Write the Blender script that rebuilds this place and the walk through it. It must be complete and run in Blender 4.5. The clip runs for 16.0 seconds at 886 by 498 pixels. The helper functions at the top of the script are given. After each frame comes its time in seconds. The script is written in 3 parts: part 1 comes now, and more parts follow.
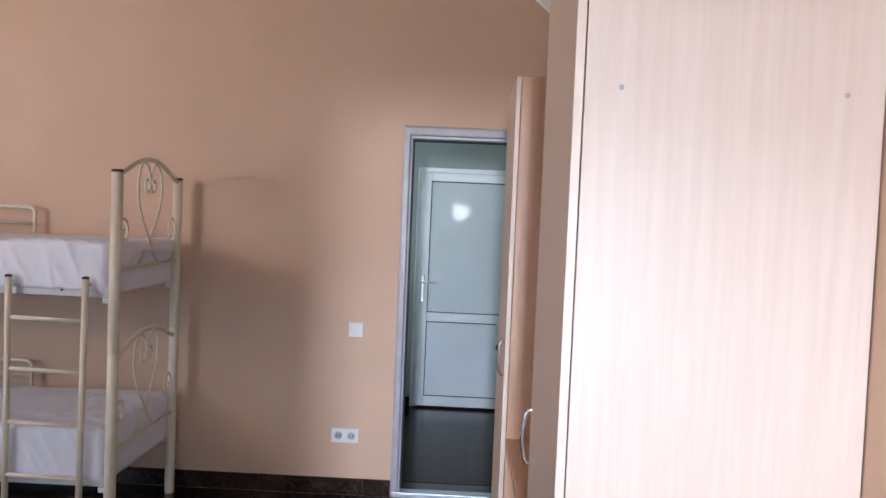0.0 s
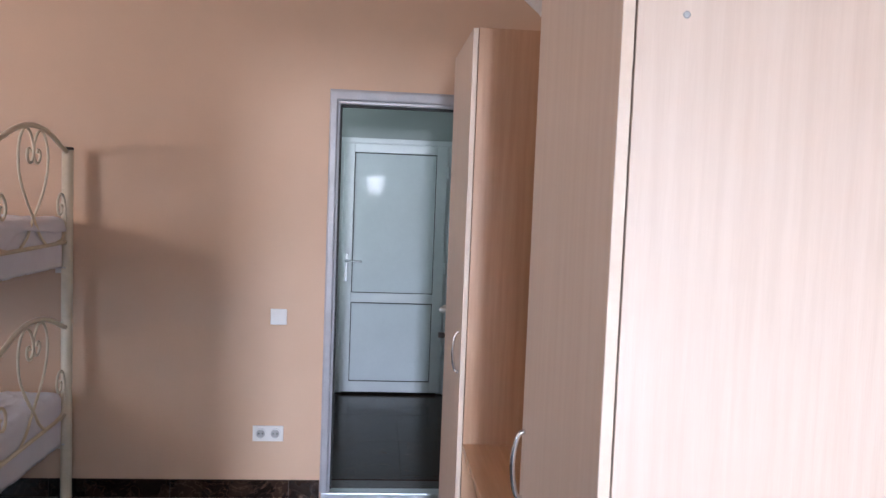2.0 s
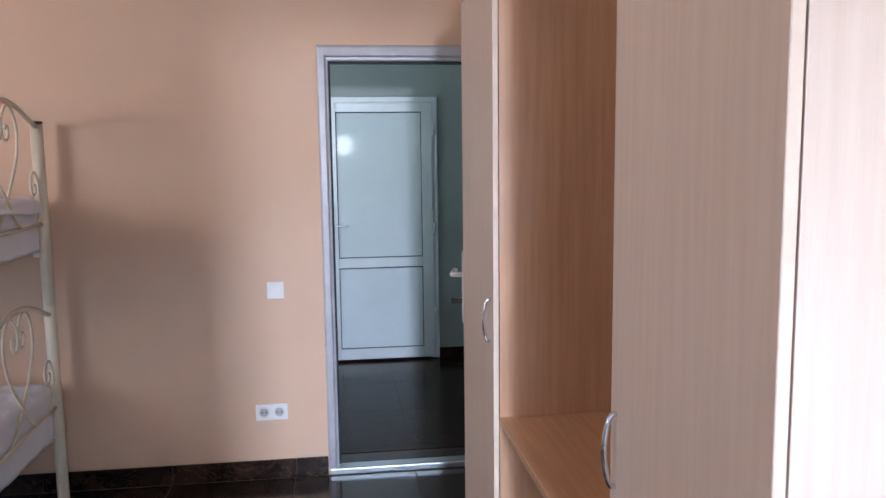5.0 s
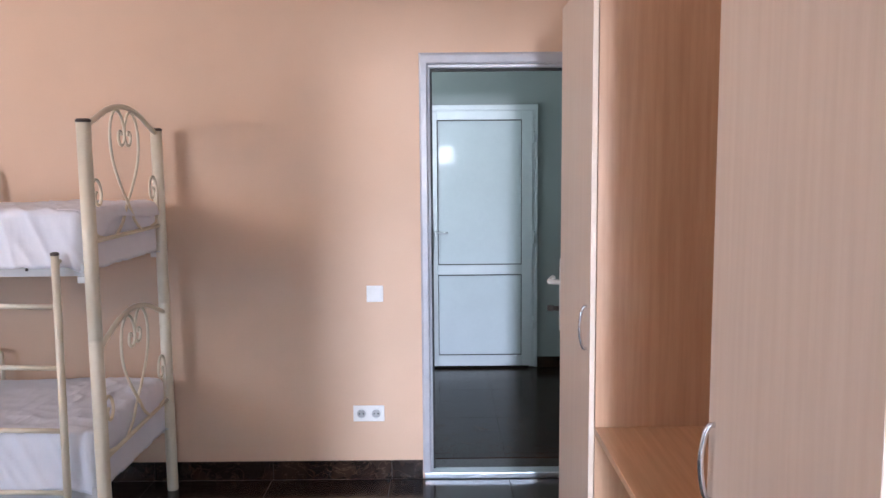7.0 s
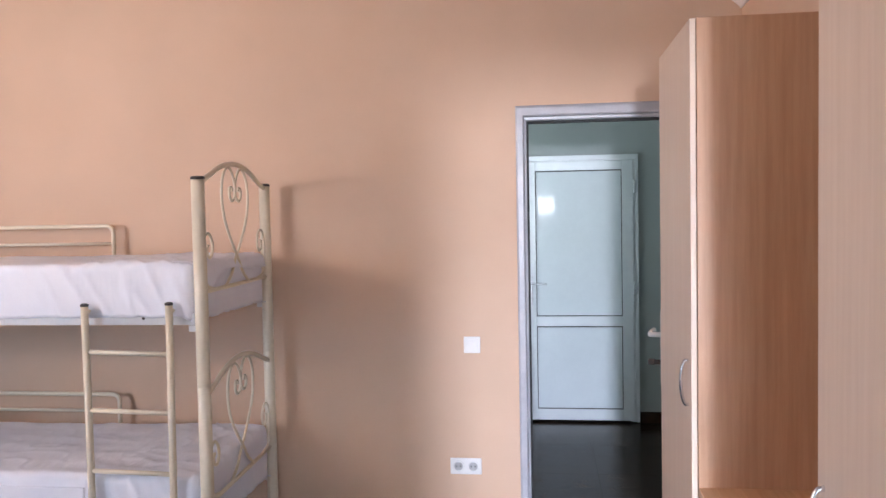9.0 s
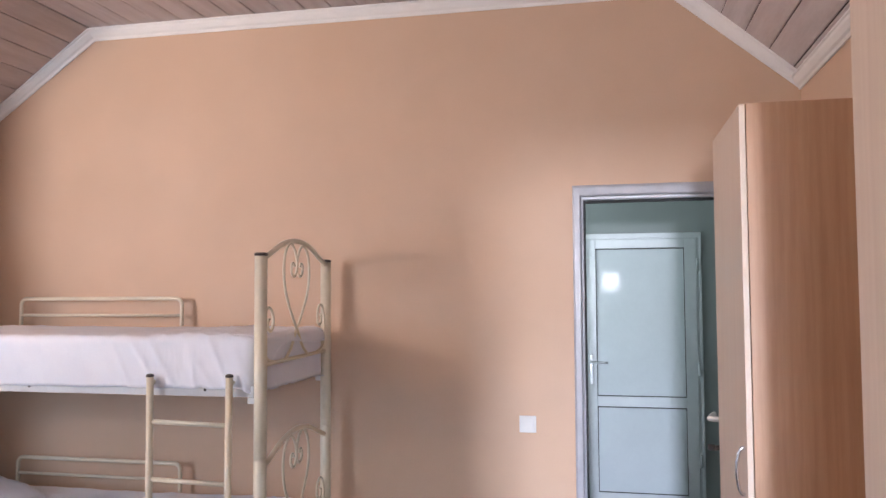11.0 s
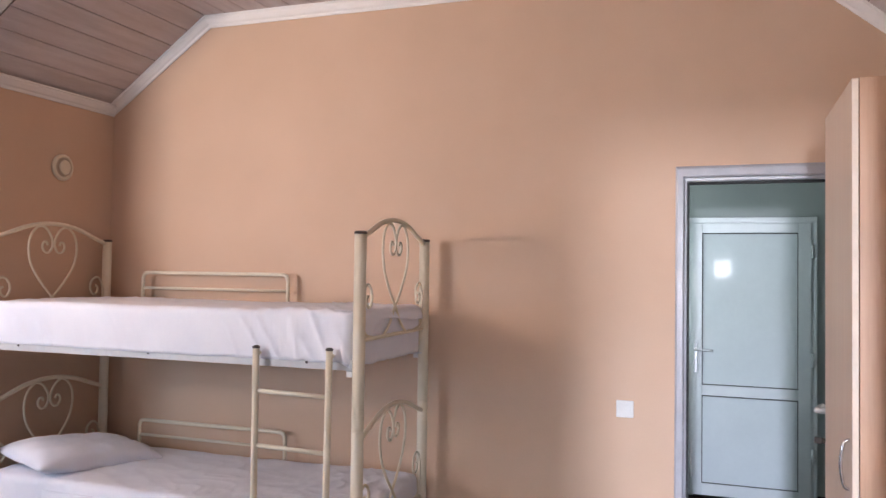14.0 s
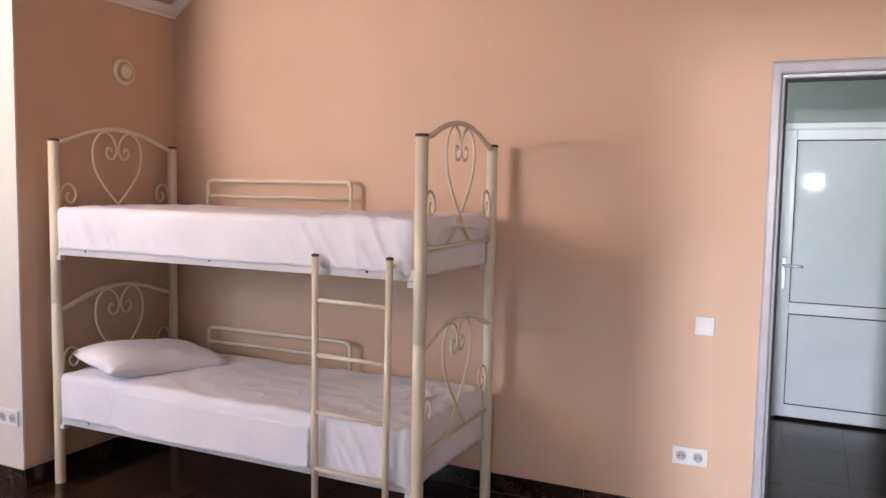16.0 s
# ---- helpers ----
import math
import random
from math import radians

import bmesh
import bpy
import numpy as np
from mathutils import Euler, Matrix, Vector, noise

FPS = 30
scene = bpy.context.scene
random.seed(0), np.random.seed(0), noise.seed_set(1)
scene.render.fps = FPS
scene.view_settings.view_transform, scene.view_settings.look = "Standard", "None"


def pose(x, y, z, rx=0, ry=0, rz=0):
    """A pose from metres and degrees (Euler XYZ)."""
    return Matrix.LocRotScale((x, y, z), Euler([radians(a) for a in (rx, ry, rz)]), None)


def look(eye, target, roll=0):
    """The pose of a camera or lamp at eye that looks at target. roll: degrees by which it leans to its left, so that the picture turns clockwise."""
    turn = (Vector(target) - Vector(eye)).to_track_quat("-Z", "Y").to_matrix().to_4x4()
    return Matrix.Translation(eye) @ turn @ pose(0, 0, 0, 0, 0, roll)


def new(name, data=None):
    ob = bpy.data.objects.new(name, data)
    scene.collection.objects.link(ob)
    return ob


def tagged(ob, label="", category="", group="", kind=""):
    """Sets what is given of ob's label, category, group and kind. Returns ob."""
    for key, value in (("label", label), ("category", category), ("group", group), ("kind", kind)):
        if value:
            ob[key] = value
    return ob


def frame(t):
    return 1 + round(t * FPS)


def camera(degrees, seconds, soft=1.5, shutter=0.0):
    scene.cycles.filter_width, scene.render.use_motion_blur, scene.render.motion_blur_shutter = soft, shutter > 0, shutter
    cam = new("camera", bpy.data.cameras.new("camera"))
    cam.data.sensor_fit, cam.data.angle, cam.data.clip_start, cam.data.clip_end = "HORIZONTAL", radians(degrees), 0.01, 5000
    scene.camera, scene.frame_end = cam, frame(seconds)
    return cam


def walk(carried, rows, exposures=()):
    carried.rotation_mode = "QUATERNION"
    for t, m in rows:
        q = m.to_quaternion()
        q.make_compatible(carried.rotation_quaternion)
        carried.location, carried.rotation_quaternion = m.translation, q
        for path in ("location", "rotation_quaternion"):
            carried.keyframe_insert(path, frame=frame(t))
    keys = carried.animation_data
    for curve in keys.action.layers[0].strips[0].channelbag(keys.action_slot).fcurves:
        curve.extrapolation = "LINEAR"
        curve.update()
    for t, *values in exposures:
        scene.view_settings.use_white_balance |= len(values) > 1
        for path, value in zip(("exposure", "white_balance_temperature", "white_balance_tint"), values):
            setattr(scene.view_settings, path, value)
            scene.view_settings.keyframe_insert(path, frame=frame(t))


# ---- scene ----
cam = camera(58.7, 16.0, soft=1.5)
PATH = [
    (0, (0.3627, -4.4382, 1.58), (0.3067, -2.4401, 1.501), 2.4),
    (0.5, (0.3195, -4.3686, 1.59), (0.3853, -2.3707, 1.524), 3.1),
    (1, (0.2597, -4.241, 1.592), (0.3769, -2.2451, 1.526), 2.8),
    (1.5, (0.2413, -4.157, 1.588), (0.4189, -2.1681, 1.471), 2.5),
    (2, (0.2448, -4.05, 1.582), (0.4156, -2.062, 1.443), 2.2),
    (2.5, (0.2266, -3.9635, 1.57), (0.4102, -1.9745, 1.477), 2.3),
    (3, (0.1903, -3.8693, 1.576), (0.4265, -1.8872, 1.462), 2.5),
    (3.5, (0.127, -3.8397, 1.596), (0.4844, -1.8766, 1.45), 1.5),
    (4, (0.0839, -3.847, 1.595), (0.4345, -1.8909, 1.365), 0.5),
    (6.5, (0.095, -3.849, 1.567), (0.162, -1.866, 1.319), -0.6),
    (7, (0.099, -3.851, 1.568), (0.101, -1.863, 1.349), -0.5),
    (7.5, (0.109, -3.849, 1.567), (0.042, -1.859, 1.379), -0.6),
    (8, (0.11, -3.857, 1.566), (-0.021, -1.868, 1.404), -0.7),
    (8.5, (0.113, -3.857, 1.567), (-0.077, -1.871, 1.426), -0.9),
    (9, (0.117, -3.861, 1.57), (-0.134, -1.879, 1.483), -1.1),
    (11.5, (0.18, -3.898, 1.588), (-0.271, -1.954, 1.722), -0.1),
    (12, (0.191, -3.898, 1.587), (-0.305, -1.967, 1.744), -0.0),
    (12.5, (0.194, -3.905, 1.588), (-0.351, -1.987, 1.748), 0.1),
    (13, (0.199, -3.906, 1.583), (-0.403, -2.004, 1.731), 0.6),
    (13.5, (0.197, -3.906, 1.577), (-0.438, -2.013, 1.697), 0.8),
    (14, (0.207, -3.898, 1.571), (-0.463, -2.014, 1.63), 0.8),
    (14.5, (0.212, -3.871, 1.561), (-0.484, -1.996, 1.556), 0.7),
    (15, (0.201, -3.829, 1.556), (-0.551, -1.977, 1.473), 0.6),
    (15.5, (0.186, -3.765, 1.537), (-0.615, -1.937, 1.412), 0.8),
    (16, (0.173, -3.693, 1.538), (-0.669, -1.886, 1.377), 1.0),
]
walk(cam, [(t, look(eye, target, roll)) for t, eye, target, roll in PATH],
     exposures=[(0.0, -0.51, 6150, 10), (1.5, -0.49, 6150, 11), (3.0, -0.46, 6100, 11), (4.0, -0.47, 5900, 9), (6.5, 0.0, 6000, 10),
                (9.0, 0.06, 6250, 12), (11.5, -0.07, 6300, 12), (14.0, -0.07, 6400, 12), (16.0, -0.03, 6900, 16)])

# ---- light ----
world = bpy.data.worlds.new("sky")
scene.world = world
world.use_nodes = True
wn = world.node_tree
sky = wn.nodes.new("ShaderNodeTexSky")
sky.sky_type = "NISHITA"
sky.sun_disc = False
sky.sun_elevation, sky.sun_rotation = radians(48), radians(150)
wn.links.new(sky.outputs[0], wn.nodes["Background"].inputs[0])
wn.nodes["Background"].inputs[1].default_value = 0.12
sun = new("sun", bpy.data.lights.new("sun", "SUN"))
sun.data.energy, sun.data.angle, sun.data.color = 2.5, radians(0.5), (1, 0.95, 0.88)
sun.matrix_world = look((0, 20, 20), (0, 0, 0))


def window_light(name, x, y, z, w, h, watts, colour, way=(0, 1, 0)):
    """An area lamp that stands in for daylight, in a window's opening or off it."""
    lamp = bpy.data.lights.new(name, "AREA")
    lamp.shape, lamp.size, lamp.size_y, lamp.energy, lamp.color = "RECTANGLE", w, h, watts, colour
    ob = new(name, lamp)
    ob.matrix_world = look((x, y, z), Vector((x, y, z)) + Vector(way))
    return ob


# the room: far wall on y = 0, wardrobes along the right wall, windows in the wall behind
FLOOR = -0.025
RIGHT, LEFT, BACK = 1.052, -3.36, -5.6
NICHE_Y, WIDE = -1.07, -5.2            # the room is wider in front of the bed's recess
CEIL, EAVE_R, EAVE_L = 3.066, 2.573, 2.575
FLAT_R, FLAT_L = 0.49, -2.68           # where the flat ceiling ends and the slopes begin
HALL_Y = 2.08
WIN_A = (-0.155, 1.0, 0.05, 2.03)       # balcony door: x0, x1, z0, z1
WIN_B = (-4.75, -3.65, 1.05, 2.45)     # window on the west side
NEAR_Y, NEAR_X = -4.45, -3.0           # the unseen wall behind is set nearer on its west side to place the window's light

# past the balcony, lamps stand in for a gap of sunlit ground with the sky above it; by the other window one stands in
# for open sky, and a warm lamp that shines up is added inside
window_light("balcony_sunlit_view", 0.20, -11.0, 1.74, 0.36, 0.40, 540, (0.86, 0.90, 1.0))
window_light("balcony_sky_view", 0.20, -11.0, 2.75, 0.36, 0.80, 420, (0.60, 0.75, 1.0))
window_light("balcony_skylight", (WIN_A[0] + WIN_A[1]) / 2, BACK + 0.03, 1.15, 1.0, 1.6, 10, (0.50, 0.73, 1.0), (0, 1, 0.1))
window_light("window_skylight", (WIN_B[0] + WIN_B[1]) / 2, NEAR_Y + 0.03, 1.75, 1.1, 1.15, 78, (0.54, 0.75, 1.0))
# added lamp inside the room, warms the ceiling and upper walls
window_light("added_warm_uplight", (WIN_B[0] + WIN_B[1]) / 2, NEAR_Y + 0.30, 2.20, 1.1, 0.3, 180, (1.0, 0.80, 0.64), (0.25, 0.35, 1))
# added lamp to brighten the hall; its source is not known
window_light("added_hall_light", -1.27, 1.15, 1.55, 1.0, 1.15, 23, (0.76, 0.94, 0.97), (1, 0, 0.8))


# ---- materials ----
def nodes_of(name):
    m = bpy.data.materials.new(name)
    m.use_nodes = True
    return m, m.node_tree.nodes, m.node_tree.links, m.node_tree.nodes["Principled BSDF"]


def surface(name, a, b, rough=0.6, scale=6.0, stretch=(1, 1, 1), bump=0.05, bump_scale=None, metal=0.0, spread=0.08, detail=6.0, spec=0.5):
    """A surface between two colours at two scales, with its grain as fine relief."""
    m, n, l, p = nodes_of(name)
    co = n.new("ShaderNodeTexCoord")
    mp = n.new("ShaderNodeMapping")
    mp.inputs["Scale"].default_value = stretch
    l.new(co.outputs["Object"], mp.inputs[0])
    big, fine = n.new("ShaderNodeTexNoise"), n.new("ShaderNodeTexNoise")
    big.inputs["Scale"].default_value, big.inputs["Detail"].default_value = scale, detail
    fine.inputs["Scale"].default_value, fine.inputs["Detail"].default_value = bump_scale or scale * 12, 4.0
    l.new(mp.outputs[0], big.inputs[0])
    l.new(mp.outputs[0], fine.inputs[0])
    mix = n.new("ShaderNodeMath")
    mix.operation = "MULTIPLY_ADD"
    mix.inputs[1].default_value = 0.35
    l.new(fine.outputs[0], mix.inputs[0])
    l.new(big.outputs[0], mix.inputs[2])
    ramp = n.new("ShaderNodeValToRGB")
    ramp.color_ramp.elements[0].position, ramp.color_ramp.elements[1].position = 0.52, 0.84
    ramp.color_ramp.elements[0].color, ramp.color_ramp.elements[1].color = (*a, 1), (*b, 1)
    l.new(mix.outputs[0], ramp.inputs[0])
    l.new(ramp.outputs[0], p.inputs["Base Color"])
    rr = n.new("ShaderNodeMapRange")
    rr.inputs["To Min"].default_value, rr.inputs["To Max"].default_value = max(0.02, rough - spread), min(1, rough + spread)
    l.new(fine.outputs[0], rr.inputs[0])
    l.new(rr.outputs[0], p.inputs["Roughness"])
    p.inputs["Metallic"].default_value = metal
    p.inputs["Specular IOR Level"].default_value = spec
    bp = n.new("ShaderNodeBump")
    bp.inputs["Strength"].default_value, bp.inputs["Distance"].default_value = bump, 0.01
    l.new(fine.outputs[0], bp.inputs["Height"])
    l.new(bp.outputs[0], p.inputs["Normal"])
    return m


def marble(name, rough=0.16, gloss=0.5):
    """Dark brown polished stone with pale veins, a little different from tile to tile."""
    m, n, l, p = nodes_of(name)
    co, info = n.new("ShaderNodeTexCoord"), n.new("ShaderNodeObjectInfo")
    add = n.new("ShaderNodeVectorMath")
    l.new(co.outputs["Object"], add.inputs[0])
    mul = n.new("ShaderNodeMath")
    mul.operation = "MULTIPLY"
    mul.inputs[1].default_value = 37.0
    l.new(info.outputs["Random"], mul.inputs[0])
    l.new(mul.outputs[0], add.inputs[1])
    cloud, vein = n.new("ShaderNodeTexNoise"), n.new("ShaderNodeTexNoise")
    cloud.inputs["Scale"].default_value, cloud.inputs["Detail"].default_value = 5.0, 8.0
    vein.inputs["Scale"].default_value, vein.inputs["Detail"].default_value, vein.inputs["Distortion"].default_value = 7.5, 10.0, 1.6
    l.new(add.outputs[0], cloud.inputs[0])
    l.new(add.outputs[0], vein.inputs[0])
    base = n.new("ShaderNodeValToRGB")
    base.color_ramp.elements[0].position, base.color_ramp.elements[1].position = 0.35, 0.75
    base.color_ramp.elements[0].color, base.color_ramp.elements[1].color = (0.012, 0.006, 0.004, 1), (0.046, 0.024, 0.016, 1)
    l.new(cloud.outputs[0], base.inputs[0])
    line = n.new("ShaderNodeValToRGB")
    r = line.color_ramp
    r.elements[0].position, r.elements[1].position = 0.485, 0.515
    r.elements[0].color, r.elements[1].color = (0, 0, 0, 1), (0, 0, 0, 1)
    mid = r.elements.new(0.5)
    mid.color = (0.45, 0.45, 0.45, 1)
    l.new(vein.outputs[0], line.inputs[0])
    broken = n.new("ShaderNodeMath")
    broken.operation = "MULTIPLY"
    l.new(line.outputs[0], broken.inputs[0])
    l.new(cloud.outputs[0], broken.inputs[1])
    mix = n.new("ShaderNodeMix")
    mix.data_type = "RGBA"
    l.new(broken.outputs[0], mix.inputs["Factor"])
    l.new(base.outputs[0], mix.inputs["A"])
    mix.inputs["B"].default_value = (0.20, 0.135, 0.095, 1)
    l.new(mix.outputs["Result"], p.inputs["Base Color"])
    p.inputs["Roughness"].default_value = rough
    p.inputs["Specular IOR Level"].default_value = gloss
    return m


def cloth(name, a, b):
    """Thin washed cotton: a fine weave over soft crumples and pressed creases."""
    m = surface(name, a, b, 0.85, 4.0, bump=0.08, bump_scale=220, spec=0.2)
    n, l = m.node_tree.nodes, m.node_tree.links
    co = n.new("ShaderNodeTexCoord")
    mp = n.new("ShaderNodeMapping")
    mp.inputs["Scale"].default_value = (1.0, 0.45, 0.35)
    mp.inputs["Rotation"].default_value = (0, radians(14), radians(22))
    l.new(co.outputs["Object"], mp.inputs[0])
    warp, crumple = n.new("ShaderNodeTexNoise"), n.new("ShaderNodeTexNoise")
    warp.inputs["Scale"].default_value, warp.inputs["Detail"].default_value = 2.2, 2.0
    crumple.inputs["Scale"].default_value, crumple.inputs["Detail"].default_value = 16.0, 2.0
    l.new(co.outputs["Object"], warp.inputs[0])
    l.new(mp.outputs[0], crumple.inputs[0])
    some = n.new("ShaderNodeMapRange")
    some.inputs["From Min"].default_value, some.inputs["From Max"].default_value = 0.42, 0.66
    l.new(warp.outputs[0], some.inputs[0])
    high = n.new("ShaderNodeMath")
    high.operation = "MULTIPLY"
    l.new(crumple.outputs[0], high.inputs[0])
    l.new(some.outputs[0], high.inputs[1])
    bp = n.new("ShaderNodeBump")
    bp.inputs["Strength"].default_value, bp.inputs["Distance"].default_value = 0.35, 0.03
    l.new(high.outputs[0], bp.inputs["Height"])
    weave = n["Bump"]
    l.new(bp.outputs[0], weave.inputs["Normal"])
    return m


def glass(name):
    m, n, l, p = nodes_of(name)
    p.inputs["Transmission Weight"].default_value, p.inputs["Roughness"].default_value = 1.0, 0.0
    p.inputs["IOR"].default_value = 1.45
    return m


PAINT = surface("beige_wall_paint", (0.61, 0.415, 0.29), (0.65, 0.445, 0.315), 0.55, 2.0, bump=0.04, bump_scale=160, spec=0.35)
PLASTER = surface("plain_off_white", (0.62, 0.58, 0.54), (0.66, 0.62, 0.58), 0.6, 2.0, bump=0.04, bump_scale=160)
HALL_PAINT = surface("grey_green_wall_paint", (0.36, 0.385, 0.375), (0.40, 0.425, 0.415), 0.6, 2.0, bump=0.05, bump_scale=160)
PLANK = surface("whitewashed_plank", (0.54, 0.455, 0.435), (0.65, 0.57, 0.55), 0.6, 4.0, (5, 0.5, 5), bump=0.08, bump_scale=50)
GROOVE = surface("dark_groove", (0.10, 0.075, 0.065), (0.14, 0.11, 0.095), 0.9, 9.0)
TRIM = surface("white_cornice", (0.83, 0.79, 0.76), (0.86, 0.82, 0.79), 0.55, 8.0, bump=0.03)
STONE = marble("dark_marble")
GROUT = surface("grey_grout", (0.07, 0.06, 0.055), (0.11, 0.09, 0.08), 0.9, 40.0)
HALL_TILE = marble("dark_stone_hall", 0.2, 0.13)
PVC = surface("white_plastic_profile", (0.72, 0.74, 0.76), (0.77, 0.79, 0.80), 0.30, 10.0, bump=0.0, spread=0.03)
PANEL = surface("glossy_white_panel", (0.72, 0.76, 0.78), (0.76, 0.80, 0.82), 0.04, 3.0, bump=0.003, spread=0.03, spec=0.009)
SILVER = surface("silvery_door_profile", (0.36, 0.35, 0.375), (0.42, 0.41, 0.435), 0.32, 10.0, bump=0.0, spread=0.03)
GASKET = surface("black_rubber", (0.015, 0.015, 0.016), (0.03, 0.03, 0.03), 0.8, 30.0)
ALU = surface("brushed_aluminium", (0.62, 0.63, 0.65), (0.75, 0.76, 0.78), 0.3, 10.0, (1, 12, 12), metal=1.0)
CHROME = surface("polished_chrome", (0.70, 0.70, 0.72), (0.82, 0.82, 0.84), 0.12, 20.0, metal=1.0, spread=0.04)
WOOD = surface("light_ash_laminate", (0.63, 0.49, 0.392), (0.675, 0.537, 0.438), 0.42, 7.0, (9, 9, 0.35), bump=0.06, bump_scale=60)
WOOD_FLAT = surface("warm_beech_laminate", (0.52, 0.30, 0.165), (0.60, 0.365, 0.215), 0.4, 7.0, (9, 0.4, 9), bump=0.05, bump_scale=60)
# beech side darkened in its colour for the shade between the wardrobes
WOOD_SHADED = surface("shaded_beech_side", (0.46, 0.26, 0.15), (0.53, 0.315, 0.19), 0.42, 7.0, (9, 9, 0.35), bump=0.05, bump_scale=60)
EDGE = surface("pale_edge_banding", (0.66, 0.52, 0.40), (0.72, 0.58, 0.46), 0.4, 12.0, bump=0.02)
CREAM = surface("cream_enamel", (0.72, 0.635, 0.49), (0.78, 0.695, 0.55), 0.35, 5.0, bump=0.03, bump_scale=40)
PALE_STEEL = surface("pale_grey_enamel", (0.58, 0.57, 0.57), (0.66, 0.65, 0.65), 0.4, 6.0, bump=0.03, bump_scale=50)
CAP = surface("dark_plastic_cap", (0.05, 0.035, 0.03), (0.08, 0.06, 0.05), 0.5, 20.0)
COTTON = cloth("white_cotton", (0.80, 0.80, 0.87), (0.86, 0.86, 0.92))
TICKING = surface("grey_ticking", (0.42, 0.42, 0.45), (0.5, 0.5, 0.53), 0.9, 30.0, bump=0.1)
# cream darkened to tan for the shade inside the vent
VENT_SHADE = surface("shaded_cream_plastic", (0.50, 0.41, 0.31), (0.56, 0.46, 0.35), 0.6, 30.0)
WHITE = surface("white_plastic", (0.74, 0.72, 0.70), (0.80, 0.78, 0.76), 0.35, 10.0, bump=0.01)
GREY_PLASTIC = surface("grey_plastic", (0.34, 0.33, 0.33), (0.42, 0.41, 0.41), 0.5, 20.0)
HOLE = surface("dark_slot", (0.02, 0.02, 0.02), (0.04, 0.04, 0.04), 0.7, 20.0)
PANE = glass("clear_glass")


# ---- building ----
def box(bm, x0, x1, y0, y1, z0, z1, bevel=0.0, segments=2):
    """Adds a box between these planes, with its edges rounded."""
    made = bmesh.ops.create_cube(bm, size=1.0)["verts"]
    for v in made:
        v.co = Vector(((x0 + x1) / 2 + v.co.x * (x1 - x0), (y0 + y1) / 2 + v.co.y * (y1 - y0), (z0 + z1) / 2 + v.co.z * (z1 - z0)))
    if bevel:
        edges = list({e for v in made for e in v.link_edges})
        bmesh.ops.bevel(bm, geom=edges, offset=bevel, segments=segments, profile=0.5, affect="EDGES", clamp_overlap=True)
    return bm


def cube(*planes, bevel=0.0):
    return box(bmesh.new(), *planes, bevel=bevel)


def glide(points, steps=8):
    """Points along a smooth line through the given ones."""
    pts = [Vector(p) for p in points]
    ext = [2 * pts[0] - pts[1], *pts, 2 * pts[-1] - pts[-2]]
    out = []
    for i in range(1, len(ext) - 2):
        a, b, c, d = ext[i - 1:i + 3]
        for k in range(steps):
            t = k / steps
            out.append(0.5 * (2 * b + (c - a) * t + (2 * a - 5 * b + 4 * c - d) * t * t + (3 * b - a - 3 * c + d) * t ** 3))
    return out + [pts[-1]]


def tube(bm, line, radius, sides=10, caps=True):
    """Sweeps a round section along a line."""
    line = [Vector(p) for p in line]
    rings, side = [], None
    for i, p in enumerate(line):
        way = (line[min(i + 1, len(line) - 1)] - line[max(i - 1, 0)]).normalized()
        if side is None:
            side = way.orthogonal().normalized()
        side = (side - way * side.dot(way)).normalized()
        up = way.cross(side)
        rings.append([bm.verts.new(p + radius * (math.cos(a) * side + math.sin(a) * up)) for a in (2 * math.pi * k / sides for k in range(sides))])
    for a, b in zip(rings, rings[1:]):
        for k in range(sides):
            f = bm.faces.new((a[k], a[(k + 1) % sides], b[(k + 1) % sides], b[k]))
            f.smooth = True
    if caps:
        bm.faces.new(rings[0][::-1])
        bm.faces.new(rings[-1])
    return bm


def lathe(bm, profile, m, sides=28):
    """Turns a profile of (radius, height) about the z axis, then places it by m."""
    rings = []
    for r, h in profile:
        rings.append([bm.verts.new(m @ Vector((r * math.cos(a), r * math.sin(a), h))) for a in (2 * math.pi * k / sides for k in range(sides))])
    for a, b in zip(rings, rings[1:]):
        for k in range(sides):
            f = bm.faces.new((a[k], a[(k + 1) % sides], b[(k + 1) % sides], b[k]))
            f.smooth = True
    bm.faces.new(rings[0][::-1])
    bm.faces.new(rings[-1])
    return bm


def finish(name, bm, material, smooth=False):
    bmesh.ops.recalc_face_normals(bm, faces=bm.faces)
    if smooth:
        for f in bm.faces:
            f.smooth = True
    me = bpy.data.meshes.new(name)
    bm.to_mesh(me)
    bm.free()
    me.materials.append(material)
    return me


def thing(name, x, y, z, label, category, group=""):
    ob = new(name)
    ob.location = (x, y, z)
    ob.empty_display_size = 0.1
    return tagged(ob, label, category, group)


def part(name, bm, material, parent, label="", smooth=False):
    """A mesh under a thing or under a part, built in the room's own coordinates."""
    root = parent
    while root.parent:
        root = root.parent
    bmesh.ops.translate(bm, verts=bm.verts, vec=-Vector(root.location))
    ob = new(name, finish(name, bm, material, smooth))
    ob.parent = parent
    if label:
        ob["label"] = label
    return ob


def structure(name, bm, material, label=""):
    return tagged(new(name, finish(name, bm, material)), label, kind="structure")


# ---- the room's shell ----
OUT = 0.2
DOOR_X, DOOR_TOP = 0.815, 2.08


